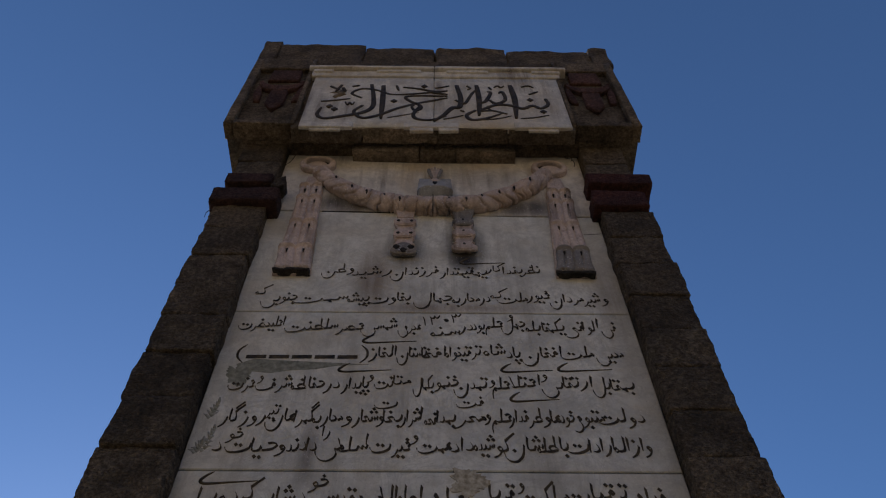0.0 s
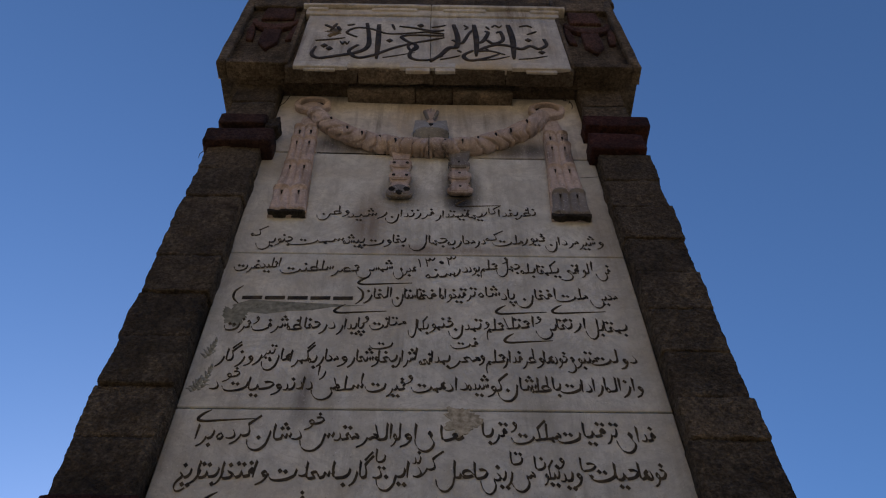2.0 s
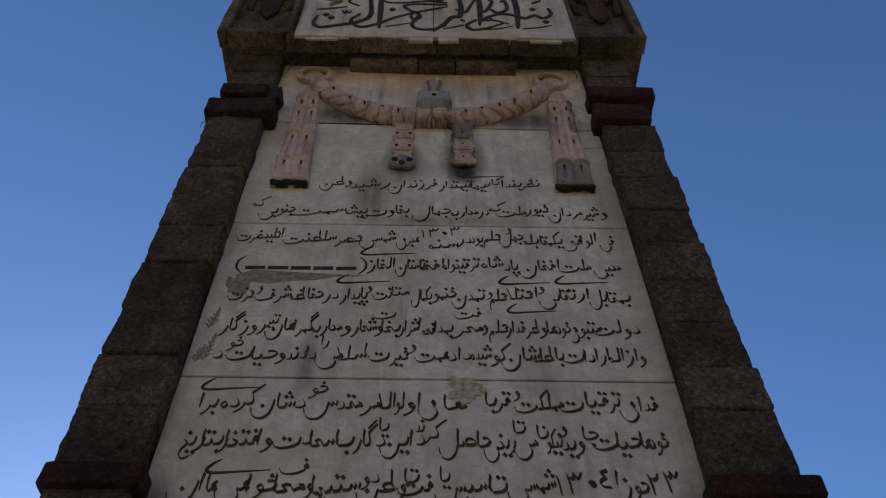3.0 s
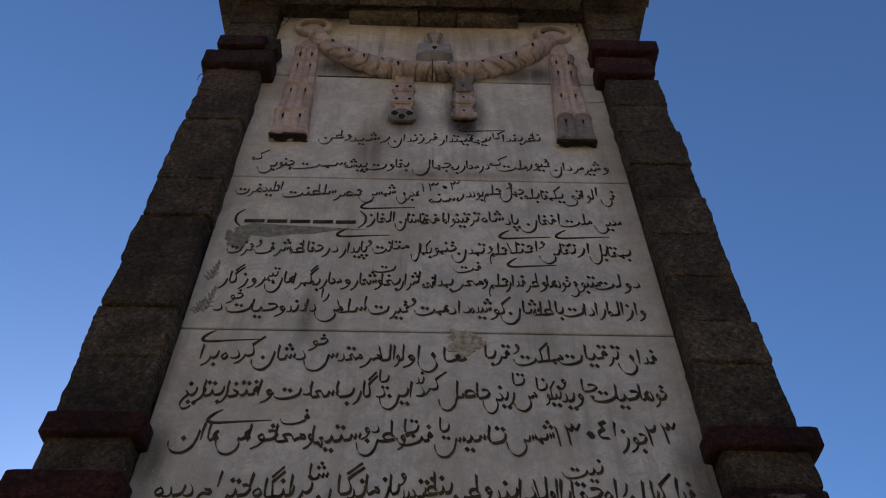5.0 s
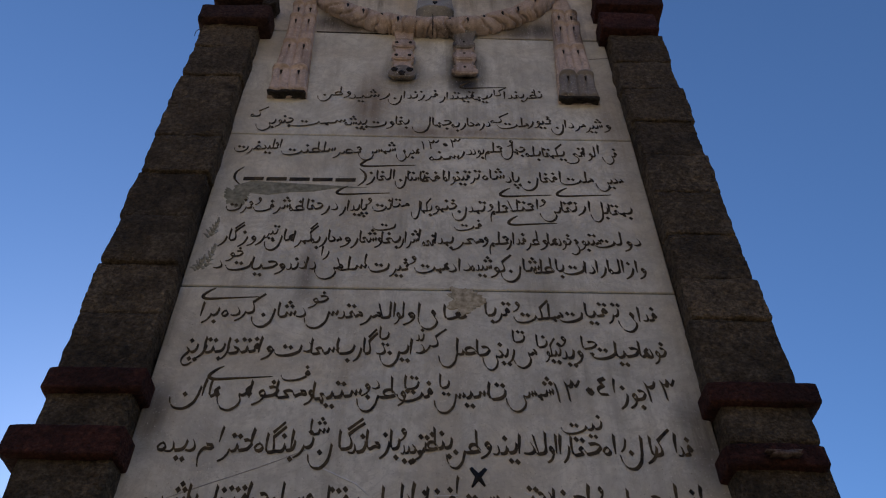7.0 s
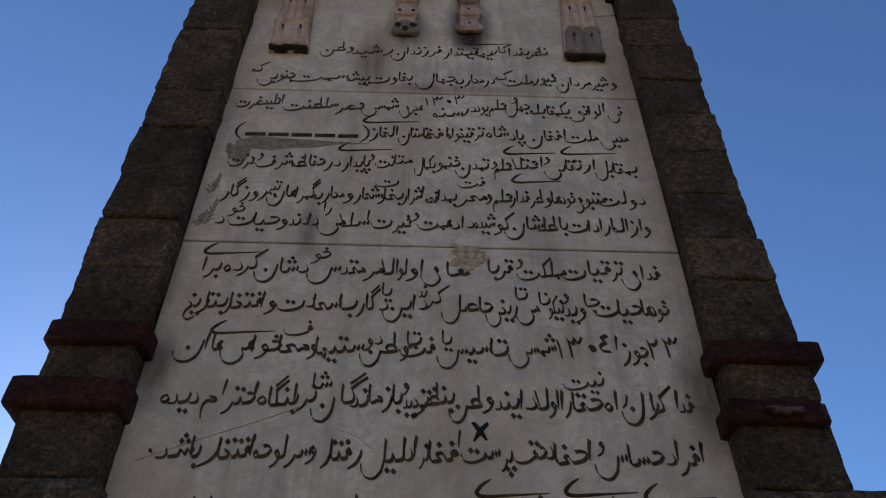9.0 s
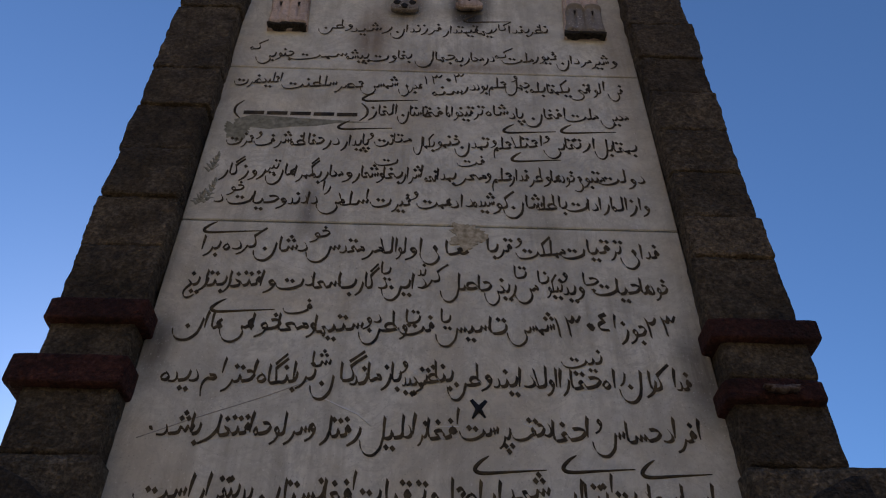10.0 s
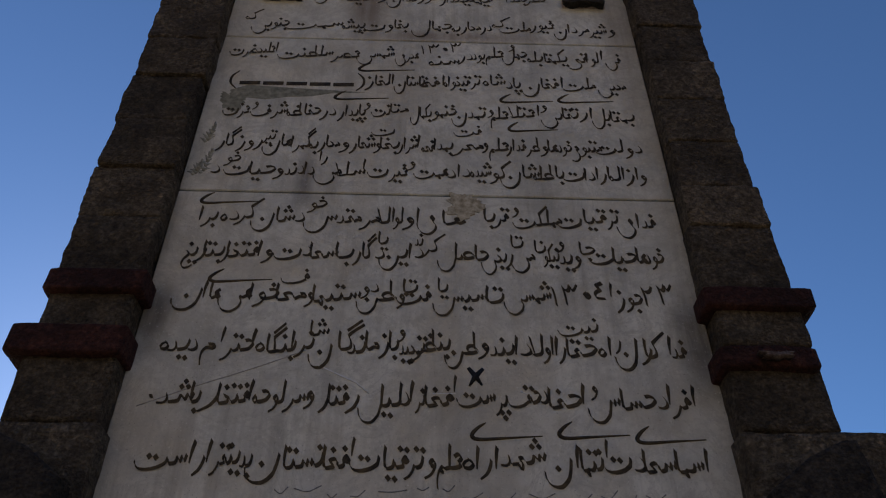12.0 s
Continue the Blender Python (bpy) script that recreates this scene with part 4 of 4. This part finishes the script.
inscribe(slab_d, 2.812, 0.135, [("ا", 0.918, 0.933, 0.010), ("فر", 0.840, 0.910), ("ا", 0.834, 0.848, 0.014), ("د", 0.798, 0.829), ("حسا", 0.676, 0.791), ("س", 0.557, 0.668), ("و", 0.571, 0.594, 0.054), ("ا", 0.539, 0.551, 0.011), ("حفا", 0.428, 0.538), ("د", 0.398, 0.421, 0.014), ("حق", 0.284, 0.398, 0.010), ("پر", 0.245, 0.283), ("ست", 0.112, 0.242, 0.009), ("ا", 0.101, 0.113, 0.051), ("فغا", 0.006, 0.101), ("نر", -0.028, 0.002), ("ا", -0.045, -0.036, 0.012), ("د", -0.077, -0.051), ("لیل", -0.220, -0.077, -0.009), ("ر", -0.262, -0.220), ("فتا", -0.322, -0.254), ("ر", -0.352, -0.322), ("و", -0.403, -0.373, 0.014), ("سر", -0.472, -0.389, 0.006), ("لو", -0.518, -0.473, 0.001), ("حه", -0.575, -0.521, 0.004), ("ا", -0.591, -0.580, 0.008), ("فتخا", -0.694, -0.589), ("ر", -0.754, -0.694), ("با", -0.784, -0.754), ("شد", -0.896, -0.776), (".", -0.928, -0.907, 0.010)])
inscribe(slab_d, 2.588, 0.135, [("ا", 0.915, 0.929), ("سما", 0.823, 0.907), ("سعا", 0.717, 0.820), ("د", 0.684, 0.717), ("ت", 0.582, 0.674, 0.005), ("ا", 0.595, 0.606, 0.043), ("نتما", 0.513, 0.582), ("ا", 0.495, 0.510, 0.008), ("ن", 0.392, 0.480, -0.003), ("شهد", 0.252, 0.398, 0.020), ("ا", 0.233, 0.247), ("ر", 0.186, 0.222), ("ا", 0.171, 0.186), ("ه", 0.131, 0.164), ("علم", 0.048, 0.126), ("و", 0.008, 0.041), ("تر", -0.057, 0.001), ("قیا", -0.122, -0.046), ("ت", -0.234, -0.140), ("ا", -0.233, -0.219, 0.038), ("فغا", -0.317, -0.234), ("نستا", -0.442, -0.320), ("ن", -0.564, -0.460), ("بد", -0.582, -0.546), ("ینقر", -0.673, -0.587, 0.007), ("ا", -0.692, -0.679, 0.011), ("ر", -0.727, -0.697), ("ا", -0.745, -0.732, 0.007), ("ست", -0.915, -0.754)])
swash(slab_b, 0.159, 0.413, 5.284)
swash(slab_c, -0.439, -0.191, 4.377)
swash(slab_c, -0.341, -0.076, 4.588)
swash(slab_c, 0.331, 0.574, 4.379)
swash(slab_c, 0.601, 0.858, 4.386)
swash(slab_c, 0.359, 0.580, 4.184)
swash(slab_d, -0.924, -0.695, 3.716)
swash(slab_d, -0.816, -0.580, 3.319)
swash(slab_d, 0.161, 0.394, 2.694)
swash(slab_d, 0.450, 0.685, 2.702)
swash(slab_d, 0.707, 0.936, 2.689)

# marks on the marble
for a, b in ((-0.935, -0.905), (-0.315, -0.345)):                 # the brackets round the barred name
    on_panel(part("bracket_stroke", ribbon(glide([(b, 4.555), (a, 4.515), (a, 4.465), (b, 4.425)], 4), [0.004 + 0.008 * math.sin(math.pi * i / 12) for i in range(13)], FACE - 0.0018, 0.004), INK), slab_c)
on_panel(part("cement_patch", prism(blob(-0.905, 4.350, 0.062, 0.062, 3.0, 60, 0.7)[::-1], FACE - 0.0006, 0.01), CEMENT, smooth=False), slab_c)
on_panel(part("cement_patch", prism([(-0.90, 4.365), (-0.93, 4.412), (-0.85, 4.452), (-0.70, 4.440), (-0.50, 4.428), (-0.30, 4.415), (-0.45, 4.405), (-0.55, 4.380), (-0.66, 4.372), (-0.76, 4.352), (-0.84, 4.362)], FACE - 0.0009, 0.01), CEMENT, smooth=False), slab_c)
on_panel(part("cement_patch", prism(blob(0.145, 3.705, 0.080, 0.060, 5.0, 60, 0.8)[::-1], FACE - 0.003, 0.01), CEMENT_PALE, smooth=False), slab_d)
for pts in (((0.153, 2.948), (0.178, 2.915), (0.200, 2.880)), ((0.205, 2.945), (0.176, 2.912), (0.156, 2.876))):
    on_panel(part("painted_cross", ribbon(pts, (0.012, 0.020, 0.006), FACE - (0.003 if pts[0][0] < 0.18 else 0.0034), 0.01), BLACK), slab_d)
on_panel(part("scratch", ribbon(((-0.37, 2.95), (-0.30, 2.915), (-0.235, 2.885), (-0.187, 2.842)), (0.003, 0.006, 0.006, 0.003), FACE - 0.0015, 0.01), SCRATCH), slab_d)

# ---- carved garland with its rings and hanging ribbons ----
garland = empty("garland_relief", (0, 0, 5.0), "pinkish carved marble garland relief with rings and hanging ribbons", "relief")


def on_garland(ob, parent=None):
    return place_under(ob, parent or garland)


def carved(edge, depth, nu=32, nv=24, back=0.02):
    """A piece of relief: edge(a, b) gives x, z for a from -1 to 1 across and b from 0 to 1 down, depth(a, b) how far it stands out."""
    bm = bmesh.new()
    grid = []
    for j in range(nv + 1):
        row = []
        for i in range(nu + 1):
            a, b = -1 + 2 * i / nu, j / nv
            x, z = edge(a, b)
            n = noise.noise(Vector((x, 0, z)) * 22) * 0.0025 + noise.noise(Vector((x, 1, z)) * 70) * 0.0010
            row.append(bm.verts.new((x, -depth(a, b) - n, z)))
        grid.append(row)
    for r, s in zip(grid, grid[1:]):
        for i in range(nu):
            bm.faces.new((r[i], s[i], s[i + 1], r[i + 1]))
    rim = grid[0] + [r[-1] for r in grid[1:]] + grid[-1][-2::-1] + [r[0] for r in grid[-2:0:-1]]
    rear = [bm.verts.new((v.co.x, back, v.co.z)) for v in rim]
    for i in range(len(rim)):
        k = (i + 1) % len(rim)
        bm.faces.new((rim[i], rim[k], rear[k], rear[i]))
    bmesh.ops.recalc_face_normals(bm, faces=bm.faces[:])
    return bm


def ease(x):
    x = max(0.0, min(1.0, x))
    return x * x * (3 - 2 * x)


for half in (-1, 1):
    bm = bmesh.new()
    rings, pts = [], []
    n, sides = 340, 44
    for i in range(n + 1):
        s = half * (0.004 + 0.996 * i / n)
        p = Vector((0.765 * s, -0.028, 5.866 + 0.440 * abs(s) ** 2.53))
        pts.append(p)
        t = Vector((0.765, 0, 0.440 * 2.53 * abs(s) ** 1.53 * half)).normalized()
        across = Vector((-t.z, 0, t.x))
        ring = []
        for k in range(sides):
            a = 2 * math.pi * k / sides
            q = Vector((p.x * 6.0 + 1.4 * math.cos(a), 1.6 * math.sin(a), half * 3.0))
            lean = s * 14.0 + 0.9 * math.cos(a) * half + 1.6 * noise.noise(q * 0.45)
            wrap = abs(math.sin(lean)) ** 0.40                       # cloth bound round in overlapping turns
            sway = 2.6 * noise.noise(q * 0.55 + Vector((0, 0, 7)))
            crease = max(0.0, math.sin(s * 58 + 2.0 * math.cos(a) * half + 2.2 * sway)) ** 7
            pleat = max(0.0, math.sin(s * 83 - 1.6 * math.cos(a) * half + 2.8 * sway + 1.0)) ** 5 * max(0.0, math.sin(s * 9 + 2 * half))
            r = (0.073 - 0.014 * abs(s) ** 3) * (0.82 + 0.24 * wrap - 0.22 * crease - 0.13 * pleat + 0.10 * noise.noise(q * 0.8))
            ring.append(bm.verts.new(p + across * (r * math.cos(a)) + Vector((0, 0.92 * r * math.sin(a), 0))))
        rings.append(ring)
    for a, b in zip(rings, rings[1:]):
        for k in range(sides):
            bm.faces.new((a[k], a[(k + 1) % sides], b[(k + 1) % sides], b[k]))
    bm.faces.new(rings[0])
    bm.faces.new(rings[-1][::-1])
    bmesh.ops.recalc_face_normals(bm, faces=bm.faces[:])
    festoon = on_garland(part("festoon", bm, RELIEF))
    for u, lift in ((0.13, 0.004), (0.27, -0.002), (0.40, 0.006), (0.55, 0.002), (0.68, -0.004), (0.83, 0.008)):
        p = pts[round(n * u)] + Vector((0, -0.054, lift))
        # black plug on the cloth, painting the shade of a drilled hole
        on_garland(part("drill_hole", tube([p + Vector((0, -0.012, -0.006)), p + Vector((0.003, -0.008, -0.020)), p + Vector((0.0, 0.0, -0.036))], [0.008, 0.006, 0.002], 8), BLACK), festoon)
on_garland(part("joint", prism([(-0.0025, 5.800), (0.0025, 5.800), (0.0025, 5.930), (-0.0025, 5.930)], -0.090, -0.02), BLACK))
for cx, cz in ((-0.797, 6.452), (0.802, 6.412)):
    bm = bmesh.new()                                               # a broad ring, its eye set high
    loops = []
    for i in range(56):
        a = 2 * math.pi * i / 56
        ca, sa = math.cos(a), math.sin(a)
        loops.append([bm.verts.new((cx + r * ca, y, cz + up + 0.84 * r * sa)) for r, y, up in ((0.123, 0.02, 0), (0.124, -0.034, 0), (0.120, -0.040, 0), (0.106, -0.043, 0.006), (0.089, -0.040, 0.014), (0.085, -0.034, 0.015), (0.085, 0.02, 0.015))])
    for i in range(56):
        p, q = loops[i], loops[(i + 1) % 56]
        for k in range(6):
            bm.faces.new((p[k], q[k], q[k + 1], p[k + 1]))
    bmesh.ops.recalc_face_normals(bm, faces=bm.faces[:])
    for v in bm.verts:
        v.co += noise.noise_vector(v.co * 12) * 0.0025
    on_garland(part("ring", bm, RELIEF))
    # dark plate: the shade inside the ring's eye is put into its colour
    eye = [(cx + 0.086 * math.cos(2 * math.pi * i / 40), cz + 0.015 + 0.073 * math.sin(2 * math.pi * i / 40)) for i in range(40)]
    on_garland(part("ring_eye", prism(eye, -0.004, 0.01), MORTAR_SHADE, label="dark plate with the shade of the ring hollow painted in"))
    knot = [(cx + 0.080 * math.cos(math.pi * i / 20), cz - 0.052 + 0.085 * math.sin(math.pi * i / 20)) for i in range(21)]
    on_garland(part("knot", prism(knot, -0.036, 0.01, 0.012, 3), RELIEF))

# hanging ribbons: for each row of leaves its height, middle and half width, the broken end last
TAILS = {-1: ((6.113, -0.797, 0.075), (5.966, -0.792, 0.079), (5.670, -0.786, 0.083), (5.387, -0.790, 0.097), (5.150, -0.781, 0.106)),
         1: ((6.060, 0.816, 0.080), (5.927, 0.817, 0.081), (5.660, 0.804, 0.085), (5.374, 0.808, 0.096), (5.140, 0.799, 0.112))}
for side in (-1, 1):
    spec = TAILS[side]
    top, foot_z = spec[0], spec[4]
    tail = on_garland(part("hanging_ribbon", prism([(foot_z[1] - foot_z[2], foot_z[0] - 0.01), (top[1] - top[2] * 0.97, top[0] - 0.05), (top[1] - 0.045, 6.28), (top[1] + 0.045, 6.28), (top[1] + top[2] * 0.97, top[0] - 0.05), (foot_z[1] + foot_z[2], foot_z[0] - 0.01)], -0.022, 0.02, 0.005), RELIEF, label="hanging carved ribbon of scalloped leaves"))
    # rough broken end, coloured dark for the shade of the ribbon's underside
    on_garland(part("broken_end", hewn((foot_z[1] - foot_z[2], foot_z[1] + foot_z[2]), (-0.044, 0.0), (foot_z[0] - 0.012, foot_z[0] + 0.014), side * 5, 9, 0.008, 0.010, 16.0), MORTAR_SHADE, label="broken end with its underside shade in the colour"), tail)
    for n in range(4):
        (z1, c1, w1), (z0, c0, w0) = spec[n], spec[n + 1]

        def edge(a, b):
            lobe = abs(math.sin(math.pi * a)) ** 0.5                 # two arched heads side by side
            waist = 1 - 0.05 * math.sin(math.pi * min(1, b * 1.1)) ** 2
            x = c1 + (c0 - c1) * b + a * (w1 + (w0 - w1) * b) * waist
            z = z1 - 0.012 + 0.034 * lobe * (1 - b) ** 3 - (z1 - 0.012 - z0) * b
            if n == 3:
                z += (0.030 + 0.030 * noise.noise(Vector((a * 2.5, side * 3, 0))) + 0.012 * noise.noise(Vector((a * 9, side * 3, 0)))) * b ** 4
            return x, z

        def depth(a, b):
            lobe = abs(math.sin(math.pi * a)) ** 0.5
            in_lobe = abs(abs(a) - 0.5) / 0.5                        # 0 on a leaf's middle line
            groove = math.exp(-(in_lobe / (0.10 + 0.16 * b)) ** 2) * ease((b - 0.10) / 0.08) * (1 - ease((b - 0.5) / 0.4))
            valley = math.exp(-(a / 0.07) ** 2) + math.exp(-((abs(a) - 1) / 0.06) ** 2)
            lip = math.exp(-((b - 0.035) / 0.035) ** 2)
            return 0.034 + 0.006 * lobe + 0.017 * lip - 0.012 * groove - 0.007 * valley + 0.006 * math.cos(2.2 * b) - 0.010 * ease((b - 0.86) / 0.14)
        leaf = on_garland(part("leaf", carved(edge, depth, 48, 36), RELIEF_GREY if side > 0 and n == 3 else RELIEF), tail)
        for k in (-1, 1):
            hx, hz = edge(k * 0.5, 0.21 if n else 0.40)
            # no hollow here: a dark piece paints the hole's shade on the leaf
            on_garland(part("drill_hole", prism([(hx - 0.008, hz + 0.012), (hx, hz - 0.022), (hx + 0.008, hz + 0.012), (hx, hz + 0.016)], -0.0425, -0.02), MORTAR_SHADE), tail)

# tassels: head, then the three clasps (height, half width, half height)
TASSELS = ((-0.168, 5.852, False, ((5.681, 0.072, 0.044), (5.541, 0.070, 0.041), (5.378, 0.077, 0.064))), (0.185, 5.812, True, ((5.683, 0.070, 0.040), (5.556, 0.074, 0.043), (5.410, 0.076, 0.054))))
for cx, z1, dark, clasps in TASSELS:
    low = clasps[2][0]
    strap = on_garland(part("tassel", prism([(cx - 0.045, low), (cx - 0.048, z1 - 0.02), (cx + 0.048, z1 - 0.02), (cx + 0.045, low)], -0.020, 0.02, 0.004), RELIEF, label="short hanging tassel with stepped lobed clasps"))
    on_garland(part("clasp_head", carved(lambda a, b: (cx + a * (0.074 - 0.022 * ease(b * 1.3)), z1 + 0.02 - 0.135 * b), lambda a, b: 0.046 - 0.016 * ease(b * 1.5) - 0.006 * math.exp(-((b - 0.2) / 0.03) ** 2), 20, 24), RELIEF_GREY if dark else RELIEF), strap)
    for k, (zc, w, hh) in enumerate(clasps):
        out = []
        for i in range(56):
            a = 2 * math.pi * i / 56
            ca, sa = math.cos(a), math.sin(a)
            lob = 1 + (0.13 * math.cos(3 * a + 1.57) + 0.02 * math.cos(6 * a) if k == 2 else 0.0)
            box = (abs(ca) ** 3.2 + abs(sa) ** 3.2) ** (-1 / 3.2) if k < 2 else 1.0
            nick = 1 - (0.10 * math.exp(-((abs(sa) - 0.62) / 0.10) ** 2) if k < 2 else 0.0)
            out.append((cx + w * lob * box * nick * ca * 0.95, zc + hh * lob * box * nick * sa * 0.95))
        plate = RELIEF_GREY if (k == 2 and not dark) or (k == 0 and dark) else RELIEF
        on_garland(part("clasp", prism(out, -0.036, -0.01, 0.006, 3), plate), strap)
        inner = [(cx + (x - cx) * 0.80, zc + (z - zc) * 0.74) for x, z in out]
        on_garland(part("clasp_boss", prism(inner, -0.0395, -0.03, 0.0025, 2), plate), strap)
        if k:
            zt = clasps[k - 1][0] - clasps[k - 1][2]
            on_garland(part("collar", carved(lambda a, b: (cx + a * (0.062 - 0.016 * math.sin(math.pi * b)), zt + 0.02 - (zt + 0.03 - zc - hh) * b), lambda a, b: 0.030 - 0.008 * math.sin(math.pi * b), 14, 10), RELIEF), strap)
        holes = ((0.0, 0.016),) if dark else ((-0.55, 0.0), (0.55, 0.0)) if k < 2 else ((-0.55, 0.010), (0.0, -0.022), (0.55, 0.010))
        for j, lift in holes:
            big = 0.008 if dark else 0.011 if k < 2 else 0.019
            # flat dark patch in place of the shade inside a drilled hole
            on_garland(part("drill_hole", prism(blob(cx + j * w, zc + lift, big, big * 1.15, k, 14), -0.0402, -0.03), MORTAR_SHADE), strap)

bracket = empty("carved_bracket", (0.01, 0, 6.0), "grey carved marble bracket with a small finial above the garland", "bracket")


def bracket_depth(a, b):
    arch = 1.0 - 0.33 * math.sqrt(max(0.0, 1 - (a / 0.95) ** 2))     # where the face turns under
    return 0.045 + 0.035 * b / arch if b < arch else 0.080 - 0.075 * (b - arch) / max(0.02, 1 - arch)


place_under(part("body", carved(lambda a, b: (0.012 + a * (0.105 + 0.010 * b), 6.212 - 0.222 * b), bracket_depth, 44, 44), BRACKET, smooth=False), bracket)
for k in range(5):
    u = (k - 2) / 2
    fan = glide([Vector((0.012 + 0.010 * u, -0.050, 6.20)), Vector((0.012 + 0.030 * u, -0.050, 6.27)), Vector((0.012 + 0.046 * u, -0.044, 6.335 + 0.025 * (1 - abs(u)))), Vector((0.012 + 0.040 * u, -0.034, 6.37 + 0.03 * (1 - abs(u))))], 4)
    place_under(part("finial_frond", tube(fan, [0.007 + 0.007 * math.sin(math.pi * min(1, 0.25 + i / len(fan))) for i in range(len(fan))], 10), RELIEF if abs(u) < 0.8 else RELIEF_GREY), bracket)
place_under(part("star", prism([(0.012 + r * math.cos(a), 6.178 + r * math.sin(a)) for r, a in ((0.036 if i % 2 == 0 else 0.018, math.pi * i / 6) for i in range(12))], -0.060, -0.02, 0.003, 1), RELIEF), bracket)
# black piece that paints the shade of the bracket's hole
place_under(part("drill_hole", prism([(-0.003, 6.110), (0.012, 6.072), (0.027, 6.110), (0.019, 6.120), (0.012, 6.110), (0.005, 6.120)][::-1], -0.0785, -0.04), BLACK), bracket)

# cracks and an open joint in the upper slabs
for slab, line, w in ((slab_top, ((-1.028, 6.48), (-1.0, 6.545), (-0.985, 6.62), (-0.978, 6.70)), 0.007), (slab_b, ((0.915, 5.592), (0.97, 5.598), (1.03, 5.606)), 0.005), (slab_b, ((-0.70, 5.853), (-0.40, 5.846), (-0.20, 5.838)), 0.012)):
    crack = glide(line, 5)
    on_panel(part("crack", ribbon(crack, [w * (0.7 + 0.5 * noise.noise(Vector((i * 0.9, line[0][0], 0)))) for i in range(len(crack))], FACE - 0.0012, 0.004), MORTAR_SHADE), slab)
for line in (((0.945, 6.665), (0.952, 6.61)), ((0.968, 6.65), (0.960, 6.615), (0.978, 6.62)), ((0.985, 6.655), (0.990, 6.60), (0.978, 6.575)), ((0.992, 6.60), (1.000, 6.55), (0.990, 6.49))):
    stroke = glide(line, 4)
    on_panel(part("pencil_bar", ribbon(stroke, [0.006] * len(stroke), FACE - 0.0012, 0.004), BLACK), slab_top)

# stains, pencil scrawl and old scratches on the marble
rnd = random.Random(4)
for cx, cz, high in ((-0.955, 3.87, 0.13), (-0.985, 3.86, 0.07), (-0.972, 4.06, 0.10)):
    for k in range(11):
        u = k / 10
        x, z = cx + 0.02 * u, cz + high * u
        side = 1 if k % 2 else -1
        w = 0.030 * (1.1 - u)
        on_panel(part("stain", ribbon(((x, z), (x + side * w * 0.5, z + 0.018), (x + side * w, z + 0.024 + rnd.uniform(-0.01, 0.01))), (0.014, 0.012, 0.004), FACE - 0.0006 - 0.00004 * k, 0.004), STAIN), slab_c)
rnd = random.Random(21)
x = -0.46
while x < 0.80:
    w = rnd.uniform(0.03, 0.10)
    z = 2.495 + rnd.uniform(-0.02, 0.02)
    on_panel(part("pencil_bar", ribbon(glide([(x, z), (x + w * 0.5, z - rnd.uniform(0.0, 0.02)), (x + w, z + rnd.uniform(0.0, 0.02))], 4), [0.0035] * 9, FACE - 0.001, 0.004), PENCIL), slab_d)
    x += w + rnd.uniform(0.01, 0.05)
for line in (((-0.958, 2.784), (-0.78, 2.86), (-0.573, 2.942), (-0.42, 3.01)), ((0.03, 2.845), (0.11, 2.846)), ((0.33, 2.86), (0.37, 2.84))):
    on_panel(part("scratch", ribbon(glide(line, 5), [0.0035] * (5 * (len(line) - 1) + 1), FACE - 0.001, 0.004), FAINT if line[0][0] < -0.5 else SCRATCH), slab_d)
twig = part("dry_twig", tube([Vector((-1.335, -0.06, 5.76)), Vector((-1.362, -0.075, 5.73)), Vector((-1.372, -0.085, 5.68)), Vector((-1.370, -0.085, 5.63))], [0.003, 0.0022, 0.0022, 0.0016], 6), WIRE)
tagged(twig, "thin dry twig growing out of a stone joint", "twig")

worn = part("worn_patch", prism(blob(1.185, 2.930, 0.042, 0.011, 7.0, 40, 0.9), -0.1300, -0.16), WORN, label="pale worn patch on the red band")
place_under(worn, monument)
